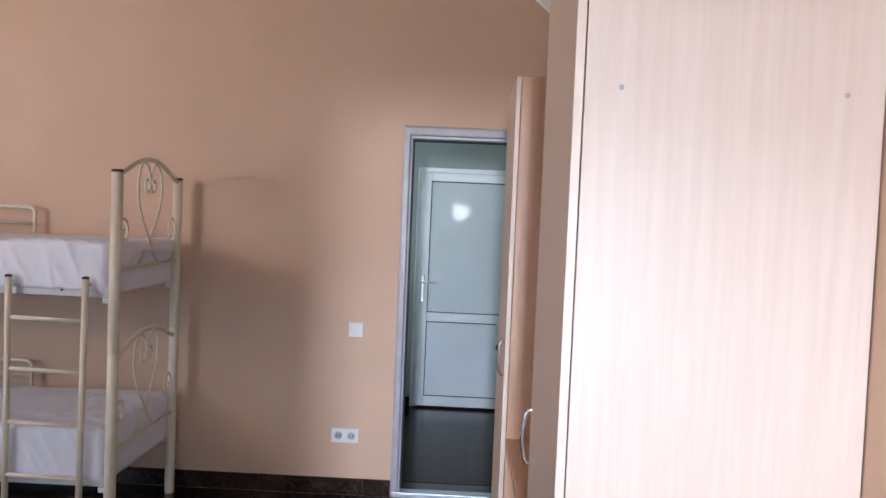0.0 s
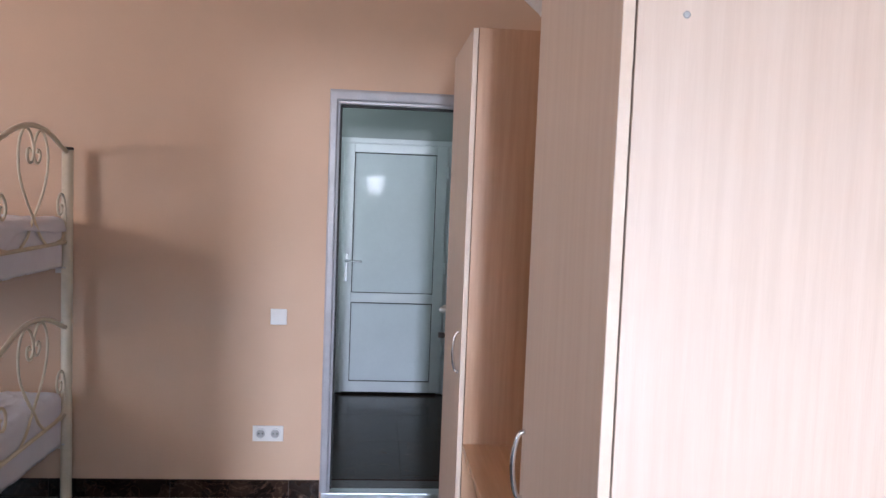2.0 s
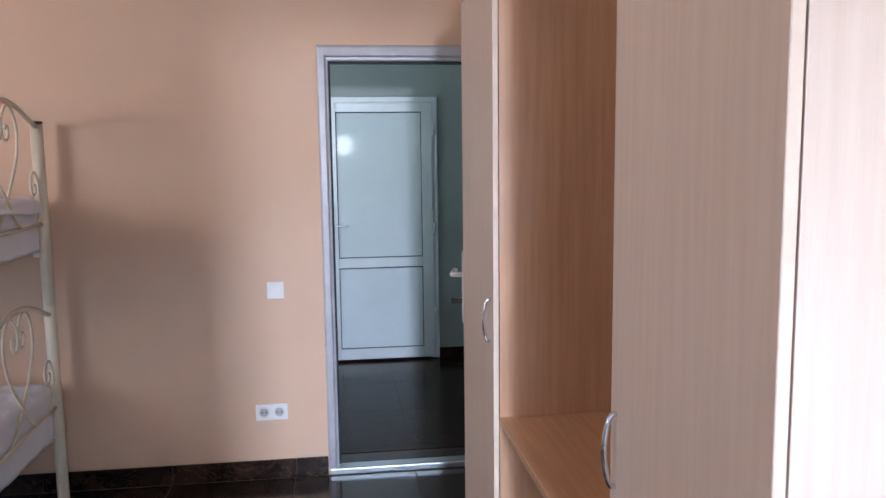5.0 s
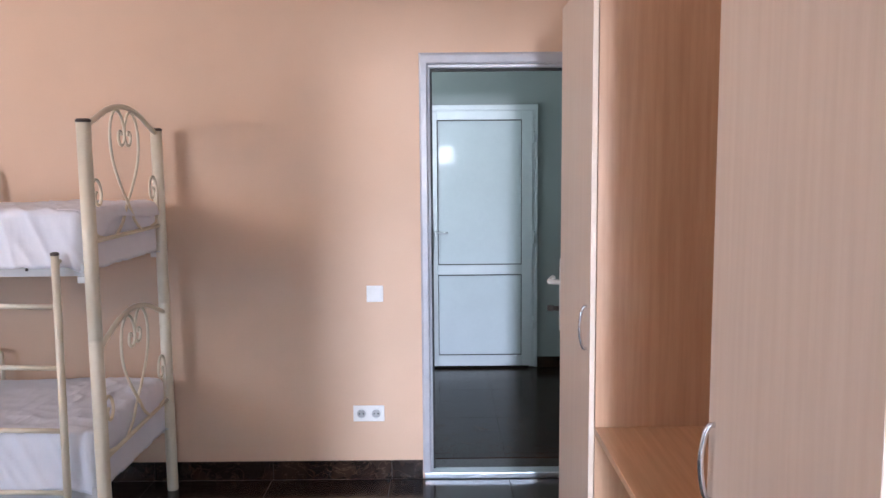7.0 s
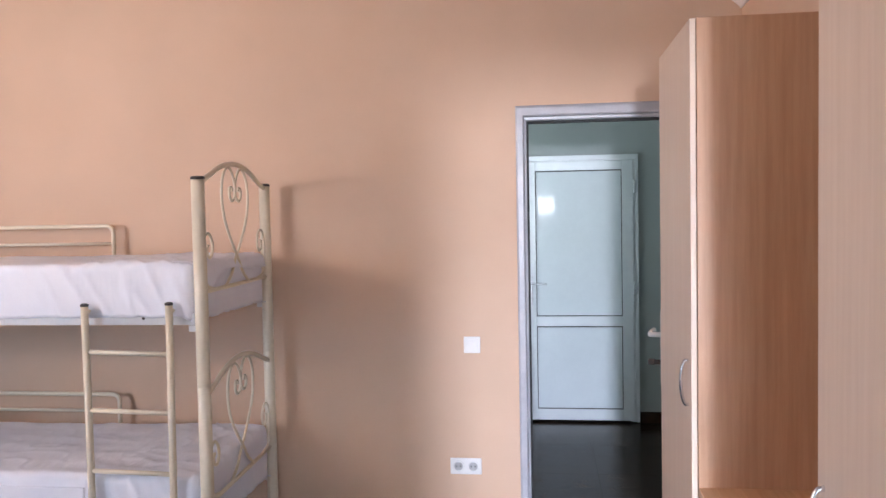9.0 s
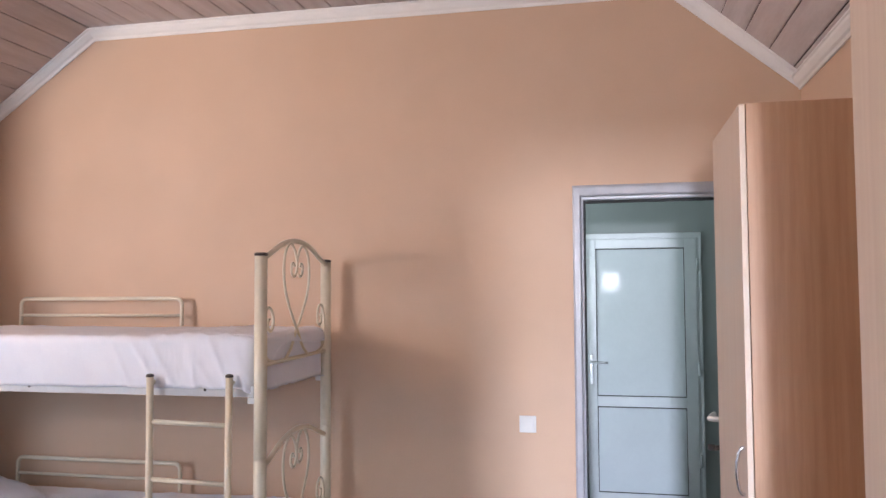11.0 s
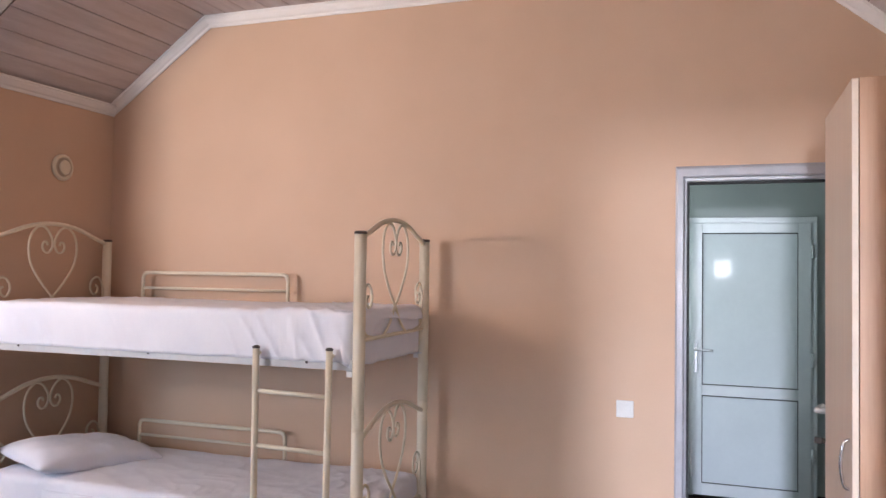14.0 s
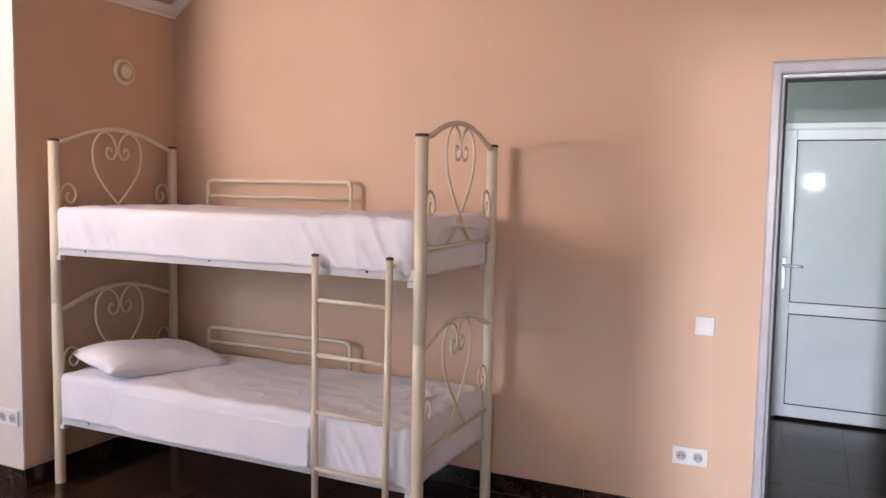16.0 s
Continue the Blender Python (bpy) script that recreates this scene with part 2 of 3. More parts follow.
def wall_with_holes(y0, y1, x0, x1, z0, z1, holes):
    bm = bmesh.new()
    at = x0
    for hx0, hx1, hz0, hz1 in sorted(holes):
        box(bm, at, hx0, y0, y1, z0, z1)
        if hz0 > z0 + 0.11:
            box(bm, hx0, hx1, y0, y1, z0, hz0)
        box(bm, hx0, hx1, y0, y1, hz1, z1)
        at = hx1
    box(bm, at, x1, y0, y1, z0, z1)
    return bm


structure("wall_north", wall_with_holes(0, OUT, LEFT - OUT, RIGHT + OUT, FLOOR - 0.1, CEIL + 0.1, [(0, DOOR_X, FLOOR - 0.1, DOOR_TOP)]), PAINT, "beige painted wall with a doorway")
structure("wall_east", cube(RIGHT, RIGHT + OUT, BACK - OUT, -0.001, FLOOR - 0.1, CEIL + 0.1), PAINT, "beige painted wall behind the wardrobes")
structure("wall_west", cube(LEFT - 0.5, LEFT, NICHE_Y + 0.0105, -0.001, FLOOR - 0.1, CEIL + 0.1), PAINT, "beige painted wall at the head of the bed")
# paler than the beige walls: the strong daylight here is in its colour
structure("wall_west_return", cube(WIDE, LEFT, NICHE_Y, NICHE_Y + 0.01, FLOOR - 0.1, CEIL + 0.1), PLASTER, "wall beside the bed's recess, coloured off-white for the daylight on it")
# unseen walls from here on: off-white to make the bounced light less warm
structure("wall_west_outer", cube(WIDE - OUT, WIDE, BACK - OUT, NICHE_Y + OUT, FLOOR - 0.1, CEIL + 0.1), PLASTER, "unseen outer wall, off-white for greyer bounce light")


structure("wall_south", wall_with_holes(BACK - OUT, BACK, WIDE - OUT, RIGHT, FLOOR - 0.1, CEIL + 0.1, [WIN_A]), PLASTER, "unseen wall with a balcony door, off-white for greyer bounce light")
structure("wall_south_near", wall_with_holes(NEAR_Y - OUT, NEAR_Y, WIDE - OUT, NEAR_X, FLOOR - 0.1, CEIL + 0.1, [WIN_B]), PLASTER, "unseen wall with a window, set nearer and off-white for the light")
structure("wall_south_return", cube(NEAR_X - OUT, NEAR_X, BACK, NEAR_Y - OUT - 0.001, FLOOR - 0.1, CEIL + 0.1), PLASTER, "unseen off-white wall joining the nearer wall to the one behind")


def window(name, hole, rails, wall_y, label):
    """A white framed window in the wall behind, with its panes and sill."""
    x0, x1, z0, z1 = hole
    y0, y1 = wall_y - 0.13, wall_y - 0.06
    ob = thing(name, (x0 + x1) / 2, wall_y, z0, label, "window")
    ob["kind"] = "structure"
    bm = bmesh.new()
    f = 0.07
    box(bm, x0, x0 + f, y0, y1, z0, z1, 0.006)
    box(bm, x1 - f, x1, y0, y1, z0, z1, 0.006)
    box(bm, x0 + f, x1 - f, y0, y1, z0, z0 + f, 0.006)
    box(bm, x0 + f, x1 - f, y0, y1, z1 - f, z1, 0.006)
    for z in rails:
        box(bm, x0 + f, x1 - f, y0, y1, z, z + f, 0.006)
    part("window_frame", bm, PVC, ob)
    levels = [z0 + f, *[v for z in rails for v in (z, z + f)], z1 - f]
    for a, b in zip(levels[::2], levels[1::2]):
        pane = part("pane", cube(x0 + f, x1 - f, wall_y - 0.10, wall_y - 0.09, a, b), PANE, ob)
        pane.visible_shadow = False
    part("window_sill", cube(x0 - 0.04, x1 + 0.04, wall_y - 0.04, wall_y + 0.02, z0 - 0.03, z0 - 0.002, bevel=0.005), PVC, ob)


window("window_1", WIN_A, [0.75], BACK, "white plastic balcony door with glass panes")
window("window_2", WIN_B, [], NEAR_Y, "white plastic window")


# ---- ceiling of whitewashed planks ----
def ceiling_of_planks():
    bm = bmesh.new()
    runs = [((LEFT, EAVE_L), (FLAT_L, CEIL)), ((FLAT_L, CEIL), (FLAT_R, CEIL)), ((FLAT_R, CEIL), (RIGHT, EAVE_R)), ((WIDE, CEIL), (FLAT_L, CEIL))]
    for (xa, za), (xb, zb) in runs:
        length = math.hypot(xb - xa, zb - za)
        n = max(1, round(length / 0.141))
        step = length / n
        if xa == FLAT_R:
            step = 0.140
            n = math.ceil(length / step)
        ux, uz = (xb - xa) / length, (zb - za) / length
        nx, nz = uz, -ux
        if nz > 0:
            nx, nz = -nx, -nz
        y0, y1 = BACK, 0.0
        if xa == LEFT:
            y0 = NICHE_Y
        if xa == WIDE:
            y1 = NICHE_Y
        for i in range(n):
            a, b = i * step + 0.003, min(length, (i + 1) * step) - 0.002
            lift = 0.0015 * math.sin(i * 12.9)
            ring = []
            for s, d in ((a, -0.012), (a, -0.003), (a + 0.004, 0.0), (b - 0.004, 0.0), (b, -0.003), (b, -0.012)):
                ring.append((xa + ux * s + nx * (d + lift), za + uz * s + nz * (d + lift)))
            near = [bm.verts.new((x, y0, z)) for x, z in ring]
            far = [bm.verts.new((x, y1 - 0.001, z)) for x, z in ring]
            for k in range(6):
                bm.faces.new((near[k], near[(k + 1) % 6], far[(k + 1) % 6], far[k]))
    return bm


ceiling = structure("ceiling", ceiling_of_planks(), PLANK, "mansard ceiling of whitewashed planks")


def ceiling_back():
    bm = bmesh.new()
    top = CEIL + 0.22
    near = ([(WIDE, CEIL), (FLAT_R, CEIL), (RIGHT, EAVE_R)], BACK, NICHE_Y)
    far = ([(LEFT, EAVE_L), (FLAT_L, CEIL), (FLAT_R, CEIL), (RIGHT, EAVE_R)], NICHE_Y + 0.0005, -0.001)
    for prof, y0, y1 in (near, far):
        ring = [(x, z + 0.012) for x, z in prof] + [(prof[-1][0], top), (prof[0][0], top)]
        a = [bm.verts.new((x, y0, z)) for x, z in ring]
        b = [bm.verts.new((x, y1, z)) for x, z in ring]
        for k in range(len(ring)):
            bm.faces.new((a[k], a[(k + 1) % len(ring)], b[(k + 1) % len(ring)], b[k]))
        bm.faces.new(a)
        bm.faces.new(b)
    bmesh.ops.triangulate(bm, faces=bm.faces)
    return bm


structure("ceiling_boarding", ceiling_back(), GROOVE, "dark boarding behind the ceiling planks")

# white cornice: a stepped moulding along the walls
CORNICE = [(0.0, 0.0), (0.0, -0.066), (0.008, -0.066), (0.012, -0.052), (0.022, -0.044), (0.034, -0.024), (0.036, -0.012), (0.042, -0.008), (0.042, 0.0)]


def cornice(name, points, inward):
    """A moulding along a line of corners; inward gives each corner's way off the wall, per metre of depth."""
    bm = bmesh.new()
    rings = []
    for p, (off, down) in zip(points, inward):
        rings.append([bm.verts.new(Vector(p) + Vector(off) * a + Vector(down) * -b) for a, b in CORNICE])
    n = len(CORNICE)
    for a, b in zip(rings, rings[1:]):
        for k in range(n):
            bm.faces.new((a[k], a[(k + 1) % n], b[(k + 1) % n], b[k]))
    bm.faces.new(rings[0])
    bm.faces.new(rings[-1][::-1])
    return structure(name, bm, TRIM, "white moulded cornice")


def bisect(d0, d1):
    """The way down from a corner between two runs of cornice."""
    n0, n1 = Vector((d0[1], 0, -d0[0])), Vector((d1[1], 0, -d1[0]))
    m = (n0 + n1).normalized()
    return m / m.dot(n0)


run_l = Vector((FLAT_L - LEFT, CEIL - EAVE_L)).normalized()
run_r = Vector((RIGHT - FLAT_R, EAVE_R - CEIL)).normalized()
away = (0, -1, 0)
cornice("trim_north",
        [(LEFT, -0.001, EAVE_L - 0.002), (FLAT_L, -0.001, CEIL - 0.002), (FLAT_R, -0.001, CEIL - 0.002), (RIGHT, -0.001, EAVE_R - 0.002)],
        [(away, (0, 0, -1.0)), (away, bisect(run_l, (1, 0))), (away, bisect((1, 0), run_r)), (away, (0, 0, -1.0))])
cornice("trim_west", [(LEFT + 0.001, NICHE_Y, EAVE_L - 0.003), (LEFT + 0.001, -0.004, EAVE_L - 0.003)], [((1, 0, 0), (0, 0, -1))] * 2)
cornice("trim_east", [(RIGHT - 0.001, BACK, EAVE_R - 0.003), (RIGHT - 0.001, -0.004, EAVE_R - 0.003)], [((-1, 0, 0), (0, 0, -1))] * 2)

# ---- hall beyond the doorway ----
HL, HR, HT = -1.3, 1.9, 2.62
# made-up opening at the hall's unseen west end, to go with the added lamp
HALL_WIN = (0.55, 1.75, 0.9, 2.2)
structure("hall_floor", cube(HL, HR, OUT, HALL_Y + OUT, -0.12, -0.012), CAP, "dark hall floor")
FAR_X0, FAR_X1, FAR_TOP = -0.035, 0.80, 1.965
structure("hall_wall_north", wall_with_holes(HALL_Y, HALL_Y + OUT, HL - OUT, HR + OUT, -0.1, HT, [(FAR_X0, FAR_X1, -0.1, FAR_TOP)]), HALL_PAINT, "grey-green painted hall wall")
bm = wall_with_holes(HL, HL + OUT, OUT, HALL_Y - 0.001, -0.1, HT, [HALL_WIN])
bmesh.ops.transform(bm, matrix=Matrix(((0, 1, 0, -OUT), (1, 0, 0, 0), (0, 0, 1, 0), (0, 0, 0, 1))), verts=bm.verts)
structure("hall_wall_west", bm, HALL_PAINT, "grey-green painted hall wall with an added, unseen window")
added_hall_window = thing("added_window_3", HL, 1.15, 0.9, "unseen white plastic hall window, added for the hall's light", "window")
added_hall_window["kind"] = "structure"
bm = bmesh.new()
for a, b, c, d in ((0.55, 0.61, 0.9, 2.2), (1.69, 1.75, 0.9, 2.2), (0.61, 1.69, 0.9, 0.96), (0.61, 1.69, 2.14, 2.2)):
    box(bm, HL - 0.14, HL - 0.08, a, b, c, d, 0.005)
part("window_frame", bm, PVC, added_hall_window)
pane = part("pane", cube(HL - 0.115, HL - 0.105, 0.61, 1.69, 0.96, 2.14), PANE, added_hall_window)
pane.visible_shadow = False
structure("hall_wall_east", cube(HR, HR + OUT, OUT, HALL_Y - 0.001, -0.1, HT), HALL_PAINT, "grey-green painted hall wall")
structure("hall_ceiling", cube(HL - OUT, HR + OUT, OUT, HALL_Y + OUT, HT + 0.001, HT + 0.1), PLASTER, "plain white hall ceiling")
structure("hall_wall_south", wall_with_holes(OUT + 0.001, OUT + 0.013, HL, HR, -0.012, HT, [(0, DOOR_X, -0.2, DOOR_TOP)]), HALL_PAINT, "grey-green painted hall wall round the doorway")
structure("hall_closing_wall", cube(FAR_X0 - 0.3, FAR_X1 + 0.3, HALL_Y + OUT + 0.01, HALL_Y + OUT + 0.06, -0.1, HT), HALL_PAINT, "plain wall behind the hall door")


def panelled_door(name, x0, x1, z0, z1, y, label):
    """A white plastic door of two panels in its frame, closed, seen from its -y side."""
    ob = thing(name, (x0 + x1) / 2, y, z0, label, "door")
    ob["kind"] = "structure"
    bm = bmesh.new()
    f = 0.045
    box(bm, x0, x0 + f, y - 0.012, y + 0.06, z0, z1, 0.004)
    box(bm, x1 - f, x1, y - 0.012, y + 0.06, z0, z1, 0.004)
    box(bm, x0 + f, x1 - f, y - 0.012, y + 0.06, z1 - f, z1, 0.004)
    part("door_frame", bm, PVC, ob)
    bm = bmesh.new()
    box(bm, x0 - 0.012, x1 + 0.018, y - 0.022, y - 0.0125, z1 - 0.012, z1 + 0.024, 0.003)
    box(bm, x1 - 0.004, x1 + 0.018, y - 0.022, y - 0.0125, z0, z1 - 0.0125, 0.003)
    box(bm, x0 - 0.012, x0 + 0.004, y - 0.022, y - 0.0125, z0, z1 - 0.0125, 0.003)
    part("cover_strip", bm, PVC, ob)
    a, b, c, d = x0 + 0.02, x1 - 0.02, z0 + 0.012, z1 - 0.02
    stile, mid0, mid1, low, high = 0.082, 0.72, 0.795, 0.098, 1.878
    bm = bmesh.new()
    ya, yb = y - 0.028, y - 0.0125
    box(bm, a, a + stile, ya, yb, c, d, 0.004)
    box(bm, b - stile, b, ya, yb, c, d, 0.004)
    box(bm, a + stile, b - stile, ya, yb, c, low, 0.004)
    box(bm, a + stile, b - stile, ya, yb, mid0, mid1, 0.004)
    box(bm, a + stile, b - stile, ya, yb, high, d, 0.004)
    leaf = part("door_leaf", bm, PVC, ob)
    for p, q in ((low, mid0), (mid1, high)):
        bm = bmesh.new()
        box(bm, a + stile + 0.001, b - stile - 0.001, ya + 0.011, ya + 0.014, p + 0.001, q - 0.001)
        part("panel", bm, PANEL, leaf, "glossy white panel")
        bm = bmesh.new()
        for e0, e1, g0, g1 in ((a + stile, b - stile, p, p + 0.006), (a + stile, b - stile, q - 0.007, q), (a + stile, a + stile + 0.005, p + 0.006, q - 0.007), (b - stile - 0.005, b - stile, p + 0.006, q - 0.007)):
            box(bm, e0, e1, ya + 0.004, ya + 0.010, g0, g1)
        part("gasket", bm, GASKET, leaf, "dark rubber seal")
    handle = part("handle", box(bmesh.new(), a + 0.026, a + 0.054, ya - 0.012, ya - 0.0005, 0.88, 1.10, 0.005), ALU, leaf, "grey metal door handle")
    bm = tube(bmesh.new(), glide([(a + 0.04, ya - 0.012, 1.045), (a + 0.04, ya - 0.045, 1.045), (a + 0.065, ya - 0.055, 1.045), (a + 0.16, ya - 0.052, 1.043)], 4), 0.009)
    part("lever", bm, ALU, handle)
    for z in (0.35, 1.0, 1.75):
        part("hinge", tube(bmesh.new(), [(x1 - 0.012, ya - 0.004, z - 0.045), (x1 - 0.012, ya - 0.004, z + 0.045)], 0.009), PVC, ob)
    return ob


panelled_door("door_2", FAR_X0, FAR_X1, 0.002, FAR_TOP, HALL_Y, "closed white plastic door with two glossy panels")
structure("hall_baseboard", cube(FAR_X1 + 0.02, HR, HALL_Y - 0.012, HALL_Y - 0.001, -0.012, 0.078, bevel=0.002), STONE, "dark stone skirting")
structure("hall_baseboard", cube(HL, FAR_X0 - 0.014, HALL_Y - 0.012, HALL_Y - 0.001, -0.012, 0.078, bevel=0.002), STONE, "dark stone skirting")

# ---- doorway and its open door ----
door = thing("door_1", DOOR_X / 2, 0, FLOOR, "white plastic door frame with its door standing open into the room", "door")
door["kind"] = "structure"
FOOT = FLOOR + 0.035


def mitred_frame(profile, tall=1.35):
    """Sweeps a profile of (inset, y) up, across and down round the doorway; the head is taller than the jambs are wide."""
    bm = bmesh.new()
    corners = ((0, FOOT, 1, 0), (0, DOOR_TOP, 1, -tall), (DOOR_X, DOOR_TOP, -1, -tall), (DOOR_X, FOOT, -1, 0))
    rings = [[bm.verts.new((x + ux * d, y, z + uz * d)) for d, y in profile] for x, z, ux, uz in corners]
    n = len(profile)
    for p, q in zip(rings, rings[1:]):
        for k in range(n):
            bm.faces.new((p[k], p[(k + 1) % n], q[(k + 1) % n], q[k]))
    bm.faces.new(rings[0])
    bm.faces.new(rings[-1][::-1])
    return bm


part("door_frame", mitred_frame([(0.002, 0.07), (0.002, -0.002), (-0.006, -0.002), (-0.006, -0.010), (-0.003, -0.015), (0.004, -0.018), (0.027, -0.018), (0.032, -0.015), (0.034, -0.009), (0.035, 0.07)]), SILVER, door)
part("rebate", mitred_frame([(0.0352, 0.07), (0.0352, -0.004), (0.044, -0.003), (0.047, 0.0), (0.047, 0.07)]), SILVER, door)
bm = bmesh.new()
box(bm, 0.0462, 0.056, -0.002, 0.022, FLOOR + 0.05, DOOR_TOP - 0.0665)
box(bm, 0.0565, DOOR_X - 0.047, -0.002, 0.022, DOOR_TOP - 0.079, DOOR_TOP - 0.0665)
part("gasket", bm, GASKET, door, "black rubber seal")
bm = bmesh.new()
box(bm, 0.002, DOOR_X - 0.002, -0.02, 0.05, FLOOR, FLOOR + 0.034, 0.006)
box(bm, 0.045, DOOR_X - 0.045, 0.0505, 0.075, FLOOR, FLOOR + 0.026, 0.004)
part("threshold", bm, ALU, door, "shiny aluminium threshold")
structure("door_reveal_floor", cube(0.001, DOOR_X - 0.001, 0.076, OUT - 0.001, -0.12, -0.004), STONE, "dark stone sill in the doorway")
# the leaf turns on its hinges past the right angle
HINGE, SWING, LEAF = Vector((0.765, -0.03, 0)), radians(254.5), 0.70
turn = Matrix.Translation(HINGE) @ Matrix.Rotation(SWING, 4, "Z")


def turned(bm):
    bmesh.ops.transform(bm, matrix=turn, verts=bm.verts)
    return bm


leaf = part("door_leaf", turned(cube(0, LEAF, 0.0, 0.045, FLOOR + 0.035, DOOR_TOP - 0.03, bevel=0.005)), PVC, door)
plate = part("handle_plate", turned(cube(LEAF - 0.065, LEAF - 0.035, -0.012, -0.0005, 0.875, 1.175, bevel=0.004)), WHITE, leaf, "white handle plate")
bm = tube(bmesh.new(), glide([(LEAF - 0.05, -0.01, 1.075), (LEAF - 0.05, -0.045, 1.075), (LEAF - 0.07, -0.055, 1.075), (LEAF - 0.17, -0.055, 1.075)], 5), 0.011)
part("lever", turned(bm), WHITE, plate, "white lever handle")
bm = tube(bmesh.new(), [(LEAF - 0.05, -0.012, 0.965), (LEAF - 0.05, -0.036, 0.965)], 0.010)
box(bm, LEAF - 0.055, LEAF - 0.045, -0.062, -0.036, 0.953, 0.977, 0.002)
part("key", turned(bm), CAP, plate, "dark key in the lock")

# ---- skirting of stone ----


def skirting(name, runs, axis):
    base = None
    for a, b, at, facing in runs:
        lo, hi = (min(at, at + facing * 0.004), max(at, at + facing * 0.004))
        planes = (a, b, lo, hi) if axis == "x" else (lo, hi, a, b)
        base = structure(name, cube(*planes, FLOOR, FLOOR + 0.094), GROUT, "dark marble skirting tiles")
        p, first = a, True
        while p < b - 0.01:
            q = min(b, math.floor((p + 0.165 + 1e-6) / 0.6) * 0.6 + 0.6 - 0.165)
            lo2, hi2 = min(at + facing * 0.001, at + facing * 0.011), max(at + facing * 0.001, at + facing * 0.011)
            pl = (p + 0.0015, q - 0.0015, lo2, hi2) if axis == "x" else (lo2, hi2, p + 0.0015, q - 0.0015)
            me = finish("tile", cube(*pl, FLOOR + 0.002, FLOOR + 0.097, bevel=0.0015), STONE)
            t = new("tile", me)
            t.parent = base
            p = q
    return base


skirting("baseboard_north", [(LEFT + 0.012, -0.008, -0.001, -1)], "x")
skirting("baseboard_west", [(NICHE_Y, -0.013, LEFT + 0.001, 1)], "y")
skirting("baseboard_return", [(WIDE, LEFT + 0.012, NICHE_Y - 0.001, -1)], "x")
skirting("baseboard_east", [(BACK, -3.12, RIGHT - 0.001, -1)], "y")

# ---- bunk bed ----
PX0, PX1, PY0, PY1, POST = -3.27, -1.212, -0.93, -0.112, 0.026
SKEW = {PX0: -0.012, PX1: -0.028}      # the ends lean back a little


def end_x(x, y):
    return x + SKEW[x] * (y - PY0) / (PY1 - PY0)


bed = thing("bunk_bed", (PX0 + PX1) / 2, (PY0 + PY1) / 2, FLOOR, "cream enamelled metal bunk bed with heart scrollwork ends and a ladder", "bunk bed")
for x in (PX0, PX1):
    for y in (PY0, PY1):
        bm = bmesh.new()
        lathe(bm, [(POST - 0.002, FLOOR), (POST, FLOOR + 0.004), (POST, 0.905), (POST - 0.0012, 0.907), (POST - 0.0012, 0.911), (POST, 0.913), (POST, 1.725)], Matrix.Translation((end_x(x, y), y, 0)), 20)
        post = part("post", bm, CREAM, bed)
        bm = bmesh.new()
        lathe(bm, [(POST + 0.0015, 1.7255), (POST + 0.0015, 1.734), (POST - 0.004, 1.738), (0.004, 1.739)], Matrix.Translation((end_x(x, y), y, 0)), 20)
        part("cap", bm, CAP, post, "dark plastic cap")


def bed_end(x, base):
    """The scrollwork end between two posts: arch, heart, corner scrolls and crossbar."""
    cy, half = (PY0 + PY1) / 2, (PY1 - PY0) / 2 - POST * 0.6

    def place(points, steps=8):
        return glide([(end_x(x, cy + u), cy + u, base + v) for u, v in points], steps)

    part("crossbar", tube(bmesh.new(), [(end_x(x, cy - half), cy - half, base), (end_x(x, cy + half), cy + half, base)], 0.009), CREAM, bed)
    arch = [(-half, 0.432), (-0.30, 0.462), (-0.20, 0.497), (-0.10, 0.519), (0, 0.526), (0.10, 0.519), (0.20, 0.497), (0.30, 0.462), (half, 0.432)]
    part("arch", tube(bmesh.new(), place(arch, 5), 0.0115), CREAM, bed)
    lobe = [(0.13, 0.004), (0.06, 0.05), (0.0, 0.118), (-0.085, 0.205), (-0.15, 0.295), (-0.172, 0.385), (-0.155, 0.462), (-0.105, 0.507), (-0.055, 0.497), (-0.018, 0.450), (-0.012, 0.405), (-0.030, 0.372), (-0.060, 0.368), (-0.080, 0.392), (-0.074, 0.420), (-0.054, 0.424), (-0.046, 0.408)]
    scroll = [(-0.27, 0.004), (-0.345, 0.022), (-0.378, 0.075), (-0.380, 0.150), (-0.362, 0.212), (-0.325, 0.232), (-0.288, 0.208), (-0.280, 0.165), (-0.302, 0.134), (-0.330, 0.142), (-0.338, 0.170), (-0.322, 0.184)]
    for s in (1, -1):
        off = 0.004 * s
        part("heart_scroll", tube(bmesh.new(), [p + Vector((off, 0, 0)) for p in place([(u * s, v) for u, v in lobe], 6)], 0.0062, 8), CREAM, bed)
        part("corner_scroll", tube(bmesh.new(), place([(u * s, v) for u, v in scroll], 6), 0.0062, 8), CREAM, bed)


for x in (PX0, PX1):
    for base in (1.282, 0.436):
        bed_end(x, base)


